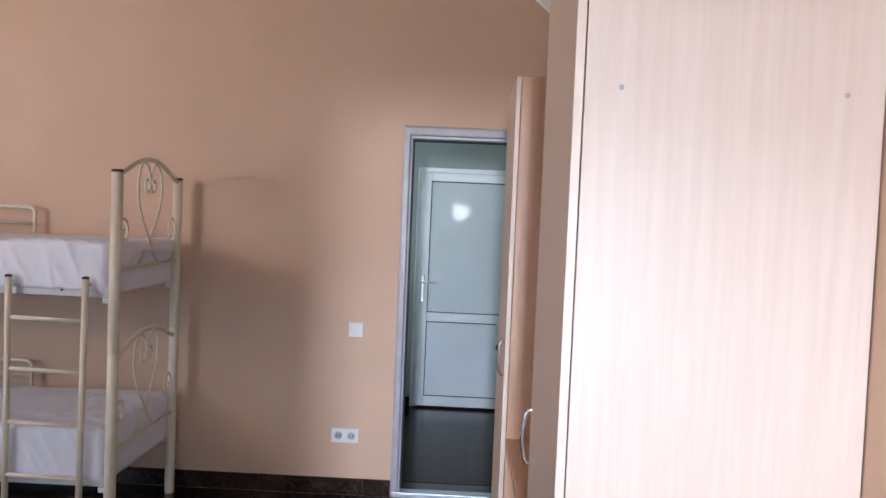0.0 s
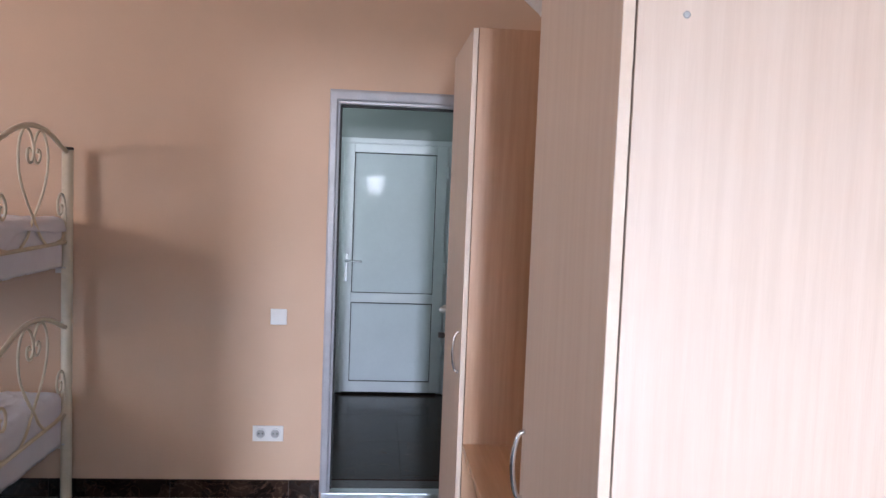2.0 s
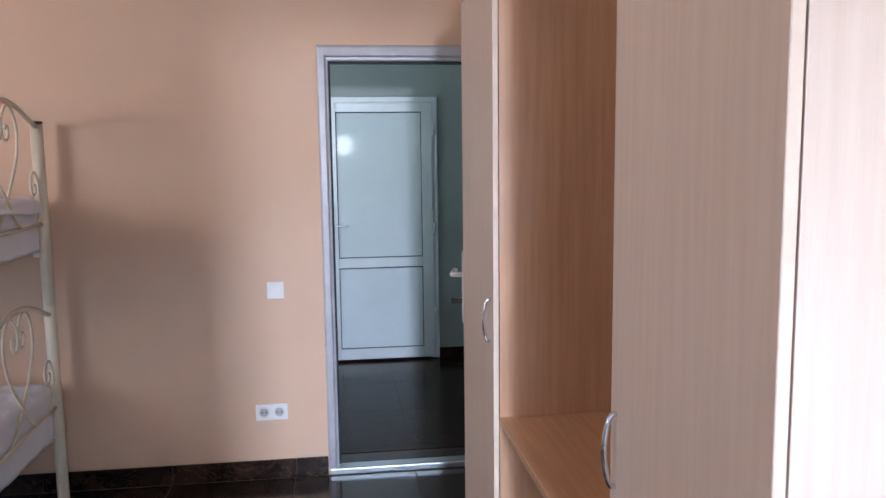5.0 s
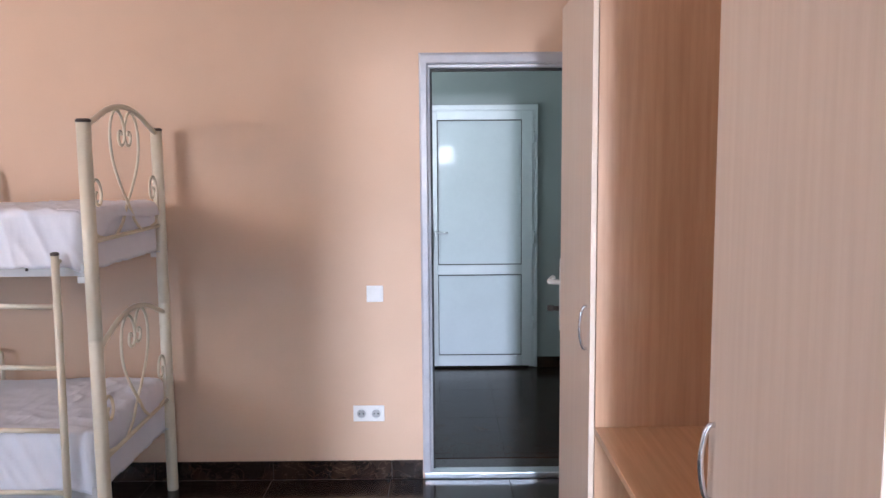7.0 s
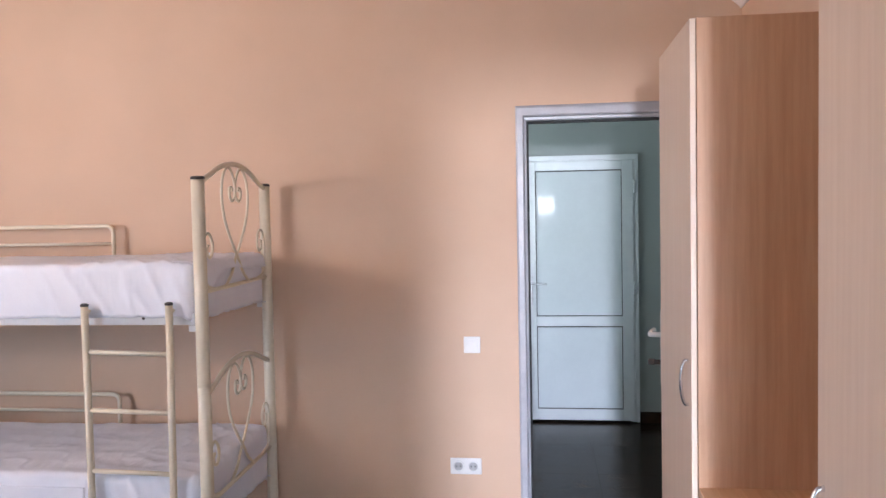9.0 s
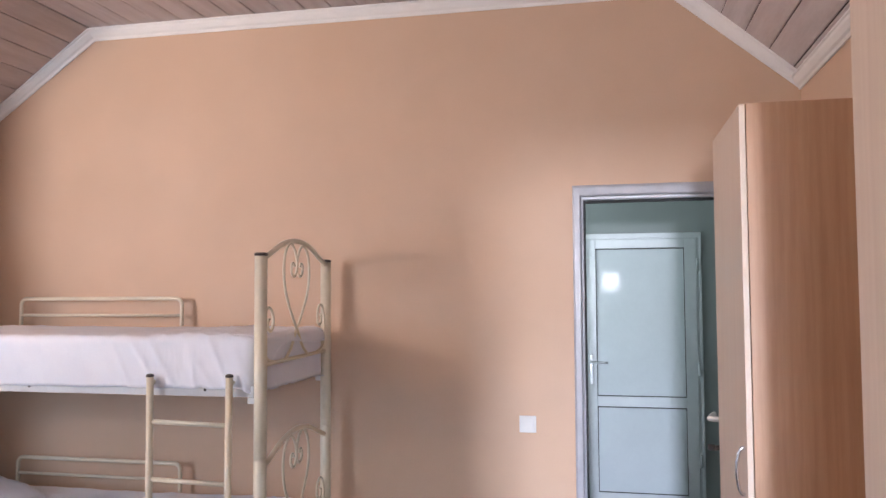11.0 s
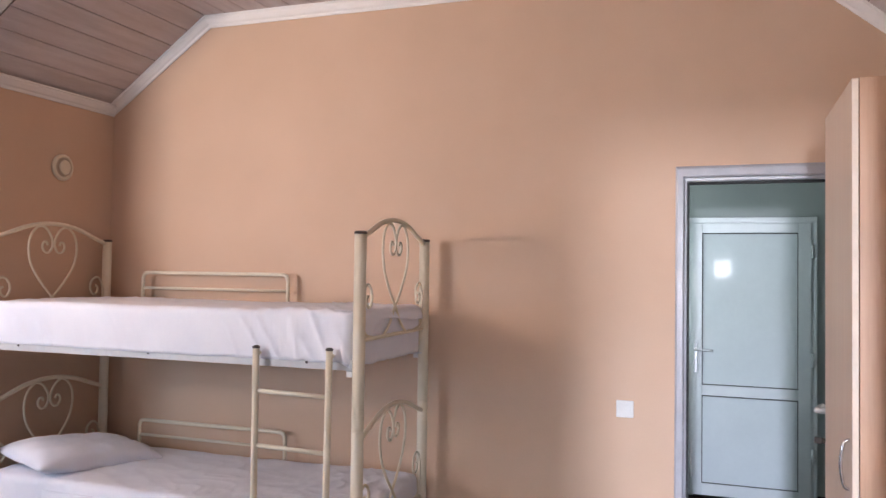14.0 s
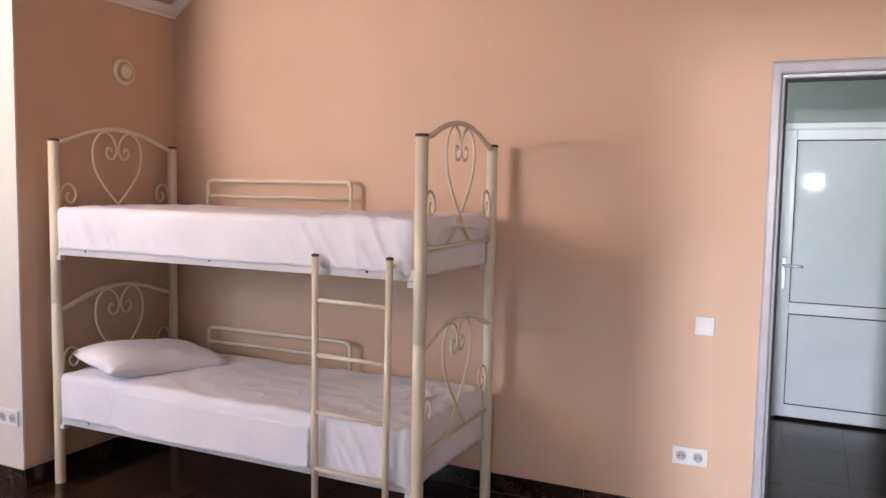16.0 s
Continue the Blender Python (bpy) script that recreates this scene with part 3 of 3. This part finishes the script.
def angle_rail(a, b, z, along):
    """An L-shaped steel rail with screws."""
    bm = bmesh.new()
    if along == "x":
        y, s = a, b
        box(bm, PX0 + POST, PX1 - POST, min(y, y + s * 0.004), max(y, y + s * 0.004), z, z + 0.046, 0.0015)
        lo, hi = sorted((y + s * 0.0041, y + s * 0.04))
        box(bm, PX0 + POST, PX1 - POST, lo, hi, z, z + 0.004)
    else:
        x, s = a, b
        box(bm, min(x, x + s * 0.004), max(x, x + s * 0.004), PY0 + POST, PY1 - POST, z, z + 0.046, 0.0015)
        lo, hi = sorted((x + s * 0.0041, x + s * 0.04))
        box(bm, lo, hi, PY0 + POST, PY1 - POST, z, z + 0.004)
    return bm


for z in (1.157, 0.290):
    for y, s in ((PY0 - 0.008, 1), (PY1 + 0.004, -1)):
        rail = part("side_rail", angle_rail(y, s, z, "x"), PALE_STEEL, bed, "pale grey steel side rail")
        if s == 1:
            for x in (-3.05, -2.27, -1.45):
                m = Matrix.Translation((x, y - 0.0002, z + 0.026)) @ Matrix.Rotation(radians(90), 4, "X")
                part("screw", lathe(bmesh.new(), [(0.006, 0), (0.006, 0.002), (0.003, 0.003)], m, 10), CAP, rail)
    for x, s in ((PX0 + 0.030, 1), (PX1 - 0.075, -1)):
        part("end_rail", angle_rail(x, s, z, "y"), PALE_STEEL, bed, "pale grey steel end rail")
    for i in range(9):
        x = PX0 + 0.15 + i * (PX1 - PX0 - 0.3) / 8
        part("slat", cube(x - 0.03, x + 0.03, PY0 + 0.005, PY1 - 0.005, z + 0.006, z + 0.018, bevel=0.003), WOOD, bed, "plywood slat")
    for x, sx in ((PX0, 1), (PX1, -1)):
        for y in (PY0, PY1):
            part("bracket", cube(end_x(x, y) + min(0, sx * 0.05), end_x(x, y) + max(0, sx * 0.05), y - 0.014, y + 0.014, z - 0.026, z - 0.001, bevel=0.003), WHITE, bed, "small white bracket")

for top, mid, low in ((1.545, 1.455, 1.19), (0.676, 0.590, 0.32)):
    y, x0, x1, r = -0.072, -3.045, -2.062, 0.035
    line = [(x0, y, low), (x0, y, top - r)]
    line += [(x0 + r - r * math.cos(a), y, top - r + r * math.sin(a)) for a in (radians(k) for k in (15, 30, 45, 60, 75, 90))]
    line += [(x1 - r + r * math.sin(a), y, top - r + r * math.cos(a)) for a in (radians(k) for k in (0, 15, 30, 45, 60, 75, 90))]
    line += [(x1, y, low)]
    guard = part("guard_rail", tube(bmesh.new(), line, 0.0105), CREAM, bed)
    part("rail_bar", tube(bmesh.new(), [(x0, y, mid), (x1, y, mid)], 0.008), CREAM, guard)

LY, LX0, LX1 = -0.968, -1.672, -1.322
ladder = part("ladder", tube(bmesh.new(), [(LX0, LY - 0.012, 1.236), (LX0 - 0.004, LY - 0.002, FLOOR)], 0.0145, 12), CREAM, bed, "cream metal ladder")
part("upright", tube(bmesh.new(), [(LX1, LY - 0.012, 1.240), (LX1 - 0.016, LY - 0.002, FLOOR)], 0.0145, 12), CREAM, ladder)
for x in (LX0, LX1):
    part("cap", lathe(bmesh.new(), [(0.016, 0.0), (0.016, 0.008), (0.008, 0.012)], Matrix.Translation((x, LY - 0.012, 1.2365 if x == LX0 else 1.2405)), 14), CAP, ladder, "dark plastic cap")
    part("hook", tube(bmesh.new(), glide([(x, LY - 0.01, 1.192), (x, LY + 0.016, 1.214), (x, LY + 0.042, 1.214), (x, LY + 0.055, 1.190)], 5), 0.007), CREAM, ladder)
for z in (1.052, 0.820, 0.578, 0.335, 0.10):
    part("rung", tube(bmesh.new(), [(LX0, LY - 0.008, z + 0.004), (LX1, LY - 0.008, z - 0.004)], 0.0095), CREAM, ladder)


# ---- bedding ----
def cloth_block(x0, x1, y0, y1, z0, z1, r, n, seed, folds):
    """A soft block: a closed mesh with rounded edges, sagging and creased."""
    nx, ny, nz = n
    bm = bmesh.new()
    made = {}

    def vert(i, j, k):
        if (i, j, k) not in made:
            u, v, w = i / nx, j / ny, k / nz
            p = Vector((x0 + (x1 - x0) * u, y0 + (y1 - y0) * v, z0 + (z1 - z0) * w))
            core = Vector((min(max(p.x, x0 + r), x1 - r), min(max(p.y, y0 + r), y1 - r), min(p.z, z1 - r)))
            d = p - core
            if d.length > 1e-6:
                p = core + d.normalized() * min(d.length, r)
            p = p + folds(p, u, v, w)
            made[(i, j, k)] = bm.verts.new(p)
        return made[(i, j, k)]

    def face(a, b, c, d):
        bm.faces.new((vert(*a), vert(*b), vert(*c), vert(*d))).smooth = True

    for i in range(nx):
        for j in range(ny):
            for k in (0, nz):
                face((i, j, k), (i + 1, j, k), (i + 1, j + 1, k), (i, j + 1, k))
    for i in range(nx):
        for k in range(nz):
            for j in (0, ny):
                face((i, j, k), (i + 1, j, k), (i + 1, j, k + 1), (i, j, k + 1))
    for j in range(ny):
        for k in range(nz):
            for i in (0, nx):
                face((i, j, k), (i, j + 1, k), (i, j + 1, k + 1), (i, j, k + 1))
    return bm


def creases(seed, tug_x, top):
    """Sheet folds: vertical tucks on the front, long shallow wrinkles above."""
    def folds(p, u, v, w):
        off = Vector((seed * 3.7, seed * 1.3, 0))
        wide = noise.noise(Vector((p.x * 2.2, p.y * 3.0, p.z * 3.0)) + off) * 0.006
        near = sum(math.exp(-((p.x - t) / 0.16) ** 2) for t in tug_x)
        ridged = (1 - abs(noise.noise(Vector((p.x * 11 + p.z * 6, p.y * 2, p.z * 2.5)) + off))) ** 5
        tuck = (ridged - 0.35) * (0.0025 + 0.009 * min(1, near)) * (1 - v) ** 6
        hem = max(0.0, noise.noise(Vector((p.x * 4, 0, seed)))) * 0.014 * (1 - w) ** 2 * (1 if v < 0.5 else 0)
        ridge = abs(noise.noise(Vector((p.x * 3.5 + p.y * 6, p.y * 5 - p.x * 2.5, seed)))) * -top * w
        fine = ((1 - abs(noise.noise(Vector((p.x * 7 + p.y * 3, p.y * 9, p.z * 9)) + off * 2))) ** 9) * 0.006 * (0.3 + near * 0.6)
        foot = max(0.0, min(1.0, (p.x + 2.1) / 0.5))
        fine += ((1 - abs(noise.noise(Vector((p.x * 9 - p.y * 7, p.y * 5 + p.x * 4, seed + 3)))) ** 0.9) ** 3) * 0.006 * top / 0.01 * foot * w
        droop = -0.022 * (1 - w) * max(0.0, (u - 0.975) / 0.025)
        return Vector((wide * 0.5, -tuck + wide * 0.4, wide * 0.6 + ridge + fine + hem + droop))
    return folds


def hanging_flap(x0, x1, z0, z1, seed):
    """The loose edge of the sheet: held at its top, standing off a little lower down, with pressed folds and a turned-up corner."""
    bm = bmesh.new()
    nx, nz = 150, 16
    rows = []
    for side in (0, 1):
        for j in range(nz + 1):
            line = []
            for i in range(nx + 1):
                u, w = i / nx, j / nz
                x = x0 + (x1 - x0) * u - 0.03 * w * (1 - u) ** 8 + 0.012 * noise.noise(Vector((w * 3, seed, 5.0))) * u ** 6
                hem = 0.014 * noise.noise(Vector((x * 2.6, seed, 0))) + 0.020 * max(0.0, (0.10 - u) / 0.10) + 0.010 * max(0.0, (u - 0.93) / 0.07)
                z = z1 + (z0 + hem - z1) * w
                pressed = sum(math.exp(-((x - c) / 0.006) ** 2) for c in (-2.62, -2.43, -2.05)) * 0.003
                ripple = 0.007 * noise.noise(Vector((x * 7 + z * 3, z * 4, seed))) * w + 0.005 * max(0.0, noise.noise(Vector((x * 17, z * 9, seed)))) * w
                off = 0.003 + 0.008 * w * w + 0.006 * w * max(0.0, (u - 0.9) / 0.1) + ripple + pressed
                line.append(bm.verts.new((x, -0.950 - off + (0.0018 if side else 0.0), z)))
            rows.append(line)
    k = nz + 1
    for base in (0, k):
        for j in range(nz):
            for i in range(nx):
                bm.faces.new((rows[base + j][i], rows[base + j][i + 1], rows[base + j + 1][i + 1], rows[base + j + 1][i])).smooth = True
    for i in range(nx):
        bm.faces.new((rows[0][i], rows[0][i + 1], rows[k][i + 1], rows[k][i]))
        bm.faces.new((rows[nz][i], rows[nz][i + 1], rows[k + nz][i + 1], rows[k + nz][i]))
    for j in range(nz):
        bm.faces.new((rows[j][0], rows[j + 1][0], rows[k + j + 1][0], rows[k + j][0]))
        bm.faces.new((rows[j][nx], rows[j + 1][nx], rows[k + j + 1][nx], rows[k + j][nx]))
    return bm


def end_fold(x, z, seed):
    """The sheet's doubled end, turned down over the mattress's foot with a scalloped edge."""
    bm = bmesh.new()
    ny, n = 60, 18
    rows = []
    for side in (0, 1):
        for j in range(n + 1):
            line = []
            for i in range(ny + 1):
                v, w = i / ny, j / n
                y = -0.925 + 0.75 * v
                drop = 0.085 + 0.055 * math.exp(-((v - 0.12) / 0.10) ** 2) - 0.022 * math.exp(-((v - 0.45) / 0.2) ** 2) + 0.012 * noise.noise(Vector((y * 6, seed, 0)))
                along = -0.06 + (0.06 + drop) * w
                r = 0.034
                if along < 0:
                    px, pz = x - r + along, z
                elif along < r * 1.57:
                    a = along / r
                    px, pz = x - r + r * math.sin(a), z - r + r * math.cos(a)
                else:
                    px, pz = x, z - r - (along - r * 1.57)
                puff = (0.004 + 0.016 * max(0.0, w) ** 2 + 0.006 * noise.noise(Vector((y * 9, along * 14, seed)))) * (1 if side == 0 else 0.6)
                lift = 0.003 + 0.005 * max(0.0, noise.noise(Vector((y * 5, 1.0, seed))))
                line.append(bm.verts.new((px + puff, y, pz + lift * max(0.15, 1 - w) * (1 if side == 0 else 0.7))))
            rows.append(line)
    k = n + 1
    for base in (0, k):
        for j in range(n):
            for i in range(ny):
                bm.faces.new((rows[base + j][i], rows[base + j][i + 1], rows[base + j + 1][i + 1], rows[base + j + 1][i])).smooth = True
    for j in (0, n):
        for i in range(ny):
            bm.faces.new((rows[j][i], rows[j][i + 1], rows[k + j][i + 1], rows[k + j][i]))
    for j in range(n):
        for i in (0, ny):
            bm.faces.new((rows[j][i], rows[j + 1][i], rows[k + j + 1][i], rows[k + j][i]))
    return bm


def bedding(x0, x1, z0, z1, seed, tugs, top, label, flap=False):
    """A mattress with a sheet drawn over it, its hem uneven above the rail."""
    ob = thing("mattress", (x0 + x1) / 2, -0.55, z0, label, "mattress", "mattresses of the bunk bed")
    plain = cloth_block(x0 + 0.012, x1 - 0.012, -0.928, -0.165, z0, z1 - 0.03, 0.03, (40, 16, 6), seed, lambda p, u, v, w: Vector((0, 0, 0)))
    part("core", plain, TICKING, ob, "grey mattress ticking")
    if flap:
        fold = hanging_flap(-2.86, -1.72, z0 + 0.008, z1 - 0.052, seed)
        part("sheet_flap", fold, COTTON, ob, "loose white sheet edge hanging down", True)
    else:
        part("sheet_fold", end_fold(x1, z1, seed), COTTON, ob, "doubled sheet end turned down over the foot", True)
    part("sheet", cloth_block(x0, x1, -0.947, -0.15, z0 + 0.012, z1, 0.034, (260, 70, 16), seed, creases(seed, tugs, top)), COTTON, ob, "white cotton sheet", True)


bedding(-3.25, -1.240, 1.1755, 1.402, 2.0, (-1.68, -1.58, -1.45, -1.29, -2.95), 0.010, "mattress in a white sheet on the upper bunk")
bedding(-3.25, -1.240, 0.3085, 0.556, 5.0, (-1.50, -1.36, -1.28, -2.85, -2.1), 0.008, "mattress in a rumpled white sheet on the lower bunk", True)


def pillow_mesh():
    bm = bmesh.new()
    n, m = 44, 32
    a, b, h = 0.335, 0.24, 0.16
    grid = {}
    for side in (1, -1):
        for i in range(n + 1):
            for j in range(m + 1):
                u, v = 2 * i / n - 1, 2 * j / m - 1
                rim = abs(u) == 1 or abs(v) == 1
                if side == -1 and rim:
                    grid[(side, i, j)] = grid[(1, i, j)]
                    continue
                puff = max(0.0, (1 - u ** 4) * (1 - v ** 4)) ** 0.55
                pinch = 1 - 0.10 * (1 - v * v) * u * u
                x = a * u * (1 - 0.07 * (1 - abs(v)) ** 1.0 * abs(u) ** 3)
                y = b * v * (1 - 0.09 * (1 - abs(u)) * abs(v) ** 3) * pinch
                z = h * 0.5 * puff * side * (1.0 if side > 0 else 0.75)
                w = noise.noise(Vector((u * 3, v * 3, side * 2.0))) * 0.010 + noise.noise(Vector((u * 9 + v * 4, v * 7, side))) * 0.004
                grid[(side, i, j)] = bm.verts.new((x, y, z + w * puff * side))
        for i in range(n):
            for j in range(m):
                f = bm.faces.new((grid[(side, i, j)], grid[(side, i + 1, j)], grid[(side, i + 1, j + 1)], grid[(side, i, j + 1)]))
                f.smooth = True
    return bm


pillow = tagged(new("pillow", finish("pillow", pillow_mesh(), COTTON, True)), "white pillow lying flat on the lower bunk", "pillow")
pillow.matrix_world = pose(-2.955, -0.605, 0.594, 3, 5, 72)

# ---- wardrobes and desk along the right wall ----


def wardrobe(y0, y1, handle_y, front, side_material, label, screws=False):
    """A tall cabinet with one door; front is the x of its door's face."""
    FX, CX = front, front + 0.018
    top, z0 = 2.092, FLOOR
    ob = thing("wardrobe", (CX + RIGHT) / 2, (y0 + y1) / 2, FLOOR, label, "wardrobe", "wardrobes by the desk")
    back = RIGHT - 0.003
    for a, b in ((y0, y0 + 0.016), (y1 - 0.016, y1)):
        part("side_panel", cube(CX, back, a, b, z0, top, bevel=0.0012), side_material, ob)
    part("top_panel", cube(CX, back, y0 + 0.0165, y1 - 0.0165, top - 0.017, top - 0.001, bevel=0.001), WOOD, ob)
    part("bottom_panel", cube(CX, back, y0 + 0.0165, y1 - 0.0165, z0 + 0.06, z0 + 0.076), WOOD, ob)
    part("plinth", cube(CX + 0.02, CX + 0.036, y0 + 0.0165, y1 - 0.0165, z0, z0 + 0.0595), WOOD, ob)
    part("back_panel", cube(back - 0.005, back - 0.001, y0 + 0.0165, y1 - 0.0165, z0 + 0.0765, top - 0.0175), WOOD, ob)
    part("shelf", cube(CX + 0.02, back - 0.006, y0 + 0.0165, y1 - 0.0165, 1.70, 1.716), WOOD, ob)
    leaf = part("door", cube(FX, FX + 0.016, y0 + 0.002, y1 - 0.002, z0 + 0.06, top - 0.002, bevel=0.0012), WOOD, ob)
    for a, b in ((y0 + 0.0012, y0 + 0.0019), (y1 - 0.0019, y1 - 0.0012)):
        part("edge_strip", cube(FX + 0.0008, FX + 0.0152, a, b, z0 + 0.061, top - 0.003), EDGE, leaf, "pale edge banding")
    line = glide([(FX + 0.002, handle_y, 1.146), (FX - 0.010, handle_y, 1.142), (FX - 0.017, handle_y, 1.122), (FX - 0.0215, handle_y, 1.082), (FX - 0.017, handle_y, 1.042), (FX - 0.010, handle_y, 1.022), (FX + 0.002, handle_y, 1.018)], 5)
    handle = part("handle", tube(bmesh.new(), line, 0.0048, 10), CHROME, leaf, "chrome bow handle")
    if screws:
        for x in (0.613, 0.987):
            for z in (1.811, 0.62):
                m = Matrix.Translation((x, y0, z)) @ Matrix.Rotation(radians(90), 4, "X")
                bm = lathe(bmesh.new(), [(0.0046, 0.0002), (0.0046, 0.0010), (0.0036, 0.0015), (0.0018, 0.0015), (0.0014, 0.0004)], m, 16)
                part("screw_cap", bm, GREY_PLASTIC, ob, "small grey connecting bolt cap")
    return ob


wardrobe(-1.628, -1.062, -1.580, 0.521, WOOD_SHADED, "tall light ash laminate wardrobe with one closed door beside the doorway")
wardrobe(-3.1007, -2.5958, -2.626, 0.534, WOOD, "tall light ash laminate wardrobe with closed door and side bolts", True)

desk = thing("desk", 0.8, -2.11, FLOOR, "beech laminate desk top built in between two wardrobes", "desk")
part("desktop", cube(0.538, RIGHT - 0.014, -2.5945, -1.6295, 0.776, 0.798, bevel=0.002), WOOD_FLAT, desk)
part("back_panel", cube(RIGHT - 0.20, RIGHT - 0.184, -2.5935, -1.6295, 0.42, 0.7755, bevel=0.001), WOOD, desk)


# ---- small fittings ----
def rounded_plate(w, h, d, m):
    bm = bmesh.new()
    box(bm, -w / 2, w / 2, -d, -0.0005, -h / 2, h / 2, 0.004, 3)
    bmesh.ops.transform(bm, matrix=m, verts=bm.verts)
    return bm


def light_switch(x, z):
    ob = thing("light_switch", x, -0.001, z, "white single rocker light switch on the beige wall", "light switch")
    m = Matrix.Translation((x, -0.001, z))
    part("plate", rounded_plate(0.082, 0.082, 0.009, m), WHITE, ob)
    bm = cube(x - 0.029, x + 0.029, -0.0135, -0.0102, z - 0.029, z + 0.029, bevel=0.0025)
    part("rocker", bm, WHITE, ob)


light_switch(-0.236, 0.925)


def double_socket(x, y, z):
    ob = thing("power_socket", x, y, z, "white double power socket on the beige wall", "power socket", "power sockets")
    part("plate", rounded_plate(0.156, 0.082, 0.009, Matrix.Translation((x, y, z))), WHITE, ob)
    for s in (-0.037, 0.037):
        m = Matrix.Translation((x + s, y - 0.0095, z)) @ Matrix.Rotation(radians(90), 4, "X")
        insert = part("insert", lathe(bmesh.new(), [(0.029, 0.0), (0.029, 0.003), (0.0255, 0.0035), (0.0225, 0.0012), (0.0215, 0.0006)], m, 28), WHITE, ob)
        # flat disc, greyed to stand in for the shade of a recess
        part("well", lathe(bmesh.new(), [(0.0215, 0.0), (0.0215, 0.0009)], m, 24), GREY_PLASTIC, insert, "shaded grey socket well")
        for dx in (-0.0095, 0.0095):
            q = Matrix.Translation((x + s + dx, y - 0.0108, z)) @ Matrix.Rotation(radians(90), 4, "X")
            part("pin_hole", lathe(bmesh.new(), [(0.0038, 0.0), (0.0038, 0.0006)], q, 10), HOLE, insert, "dark pin hole")
        for dz in (-0.0215, 0.0215):
            part("earth_clip", cube(x + s - 0.003, x + s + 0.003, y - 0.0132, y - 0.0109, z + dz - 0.004, z + dz + 0.004), ALU, insert, "metal earth clip")


double_socket(-0.2765, -0.001, 0.317)
double_socket(-3.462, NICHE_Y - 0.001, 0.330)

vent = thing("wall_vent", LEFT, -0.395, 2.14, "round cream ventilation valve on the wall above the bed", "vent")
m = Matrix.Translation((LEFT + 0.001, -0.395, 2.14)) @ Matrix.Rotation(radians(90), 4, "Y")
part("ring", lathe(bmesh.new(), [(0.076, 0.0), (0.076, 0.006), (0.068, 0.014), (0.060, 0.016), (0.055, 0.012), (0.054, 0.002)], m, 36), CREAM, vent)
part("throat", lathe(bmesh.new(), [(0.053, 0.0), (0.053, 0.010)], m, 36), VENT_SHADE, vent, "shaded vent opening")
m = Matrix.Translation((LEFT + 0.004, -0.395, 2.14)) @ Matrix.Rotation(radians(90), 4, "Y")
part("disc", lathe(bmesh.new(), [(0.012, 0.0), (0.012, 0.012), (0.038, 0.014), (0.041, 0.019), (0.036, 0.024), (0.01, 0.026)], m, 36), CREAM, vent)

# ---- floor of marble tiles ----
floor = structure("floor", cube(WIDE - OUT, RIGHT + OUT, BACK - OUT, -0.001, FLOOR - 0.1, FLOOR - 0.002), GROUT, "dark brown polished marble tile floor with thin grout lines")


def tile_floor(parent, x0, x1, y0, y1, top, gx, gy, size, gap, material):
    """Square tiles on a grid, cut at the walls; whole tiles share one mesh."""
    whole = None
    i0, i1 = math.floor((x0 - gx) / size), math.ceil((x1 - gx) / size)
    j0, j1 = math.floor((y0 - gy) / size), math.ceil((y1 - gy) / size)
    for i in range(i0, i1):
        for j in range(j0, j1):
            a, b = max(x0, gx + i * size), min(x1, gx + (i + 1) * size)
            c, d = max(y0, gy + j * size), min(y1, gy + (j + 1) * size)
            if b - a < 0.02 or d - c < 0.02:
                continue
            w, h = (b - a - gap) / 2, (d - c - gap) / 2
            full = abs(b - a - size) < 1e-6 and abs(d - c - size) < 1e-6
            if full and whole:
                me = whole
            else:
                me = finish("tile", cube(-w, w, -h, h, -0.008, 0.0, bevel=0.001), material)
                whole = me if full else whole
            t = new("tile", me)
            t.parent = parent
            t.location = ((a + b) / 2, (c + d) / 2, top)


tile_floor(floor, LEFT, RIGHT, BACK, -0.002, FLOOR, -0.172, -0.012, 0.6, 0.003, STONE)
tile_floor(floor, WIDE, LEFT, BACK, NICHE_Y, FLOOR, -0.172, -0.012, 0.6, 0.003, STONE)
hall = bpy.data.objects["hall_floor"]
tile_floor(hall, HL, HR, OUT + 0.014, HALL_Y, -0.004, -0.172, 0.28, 0.6, 0.0008, HALL_TILE)

# the ground outside
structure("ground", cube(-60, 60, -120, BACK - OUT - 0.01, FLOOR - 0.5, FLOOR - 0.4), PLASTER, "pale ground outside the windows")
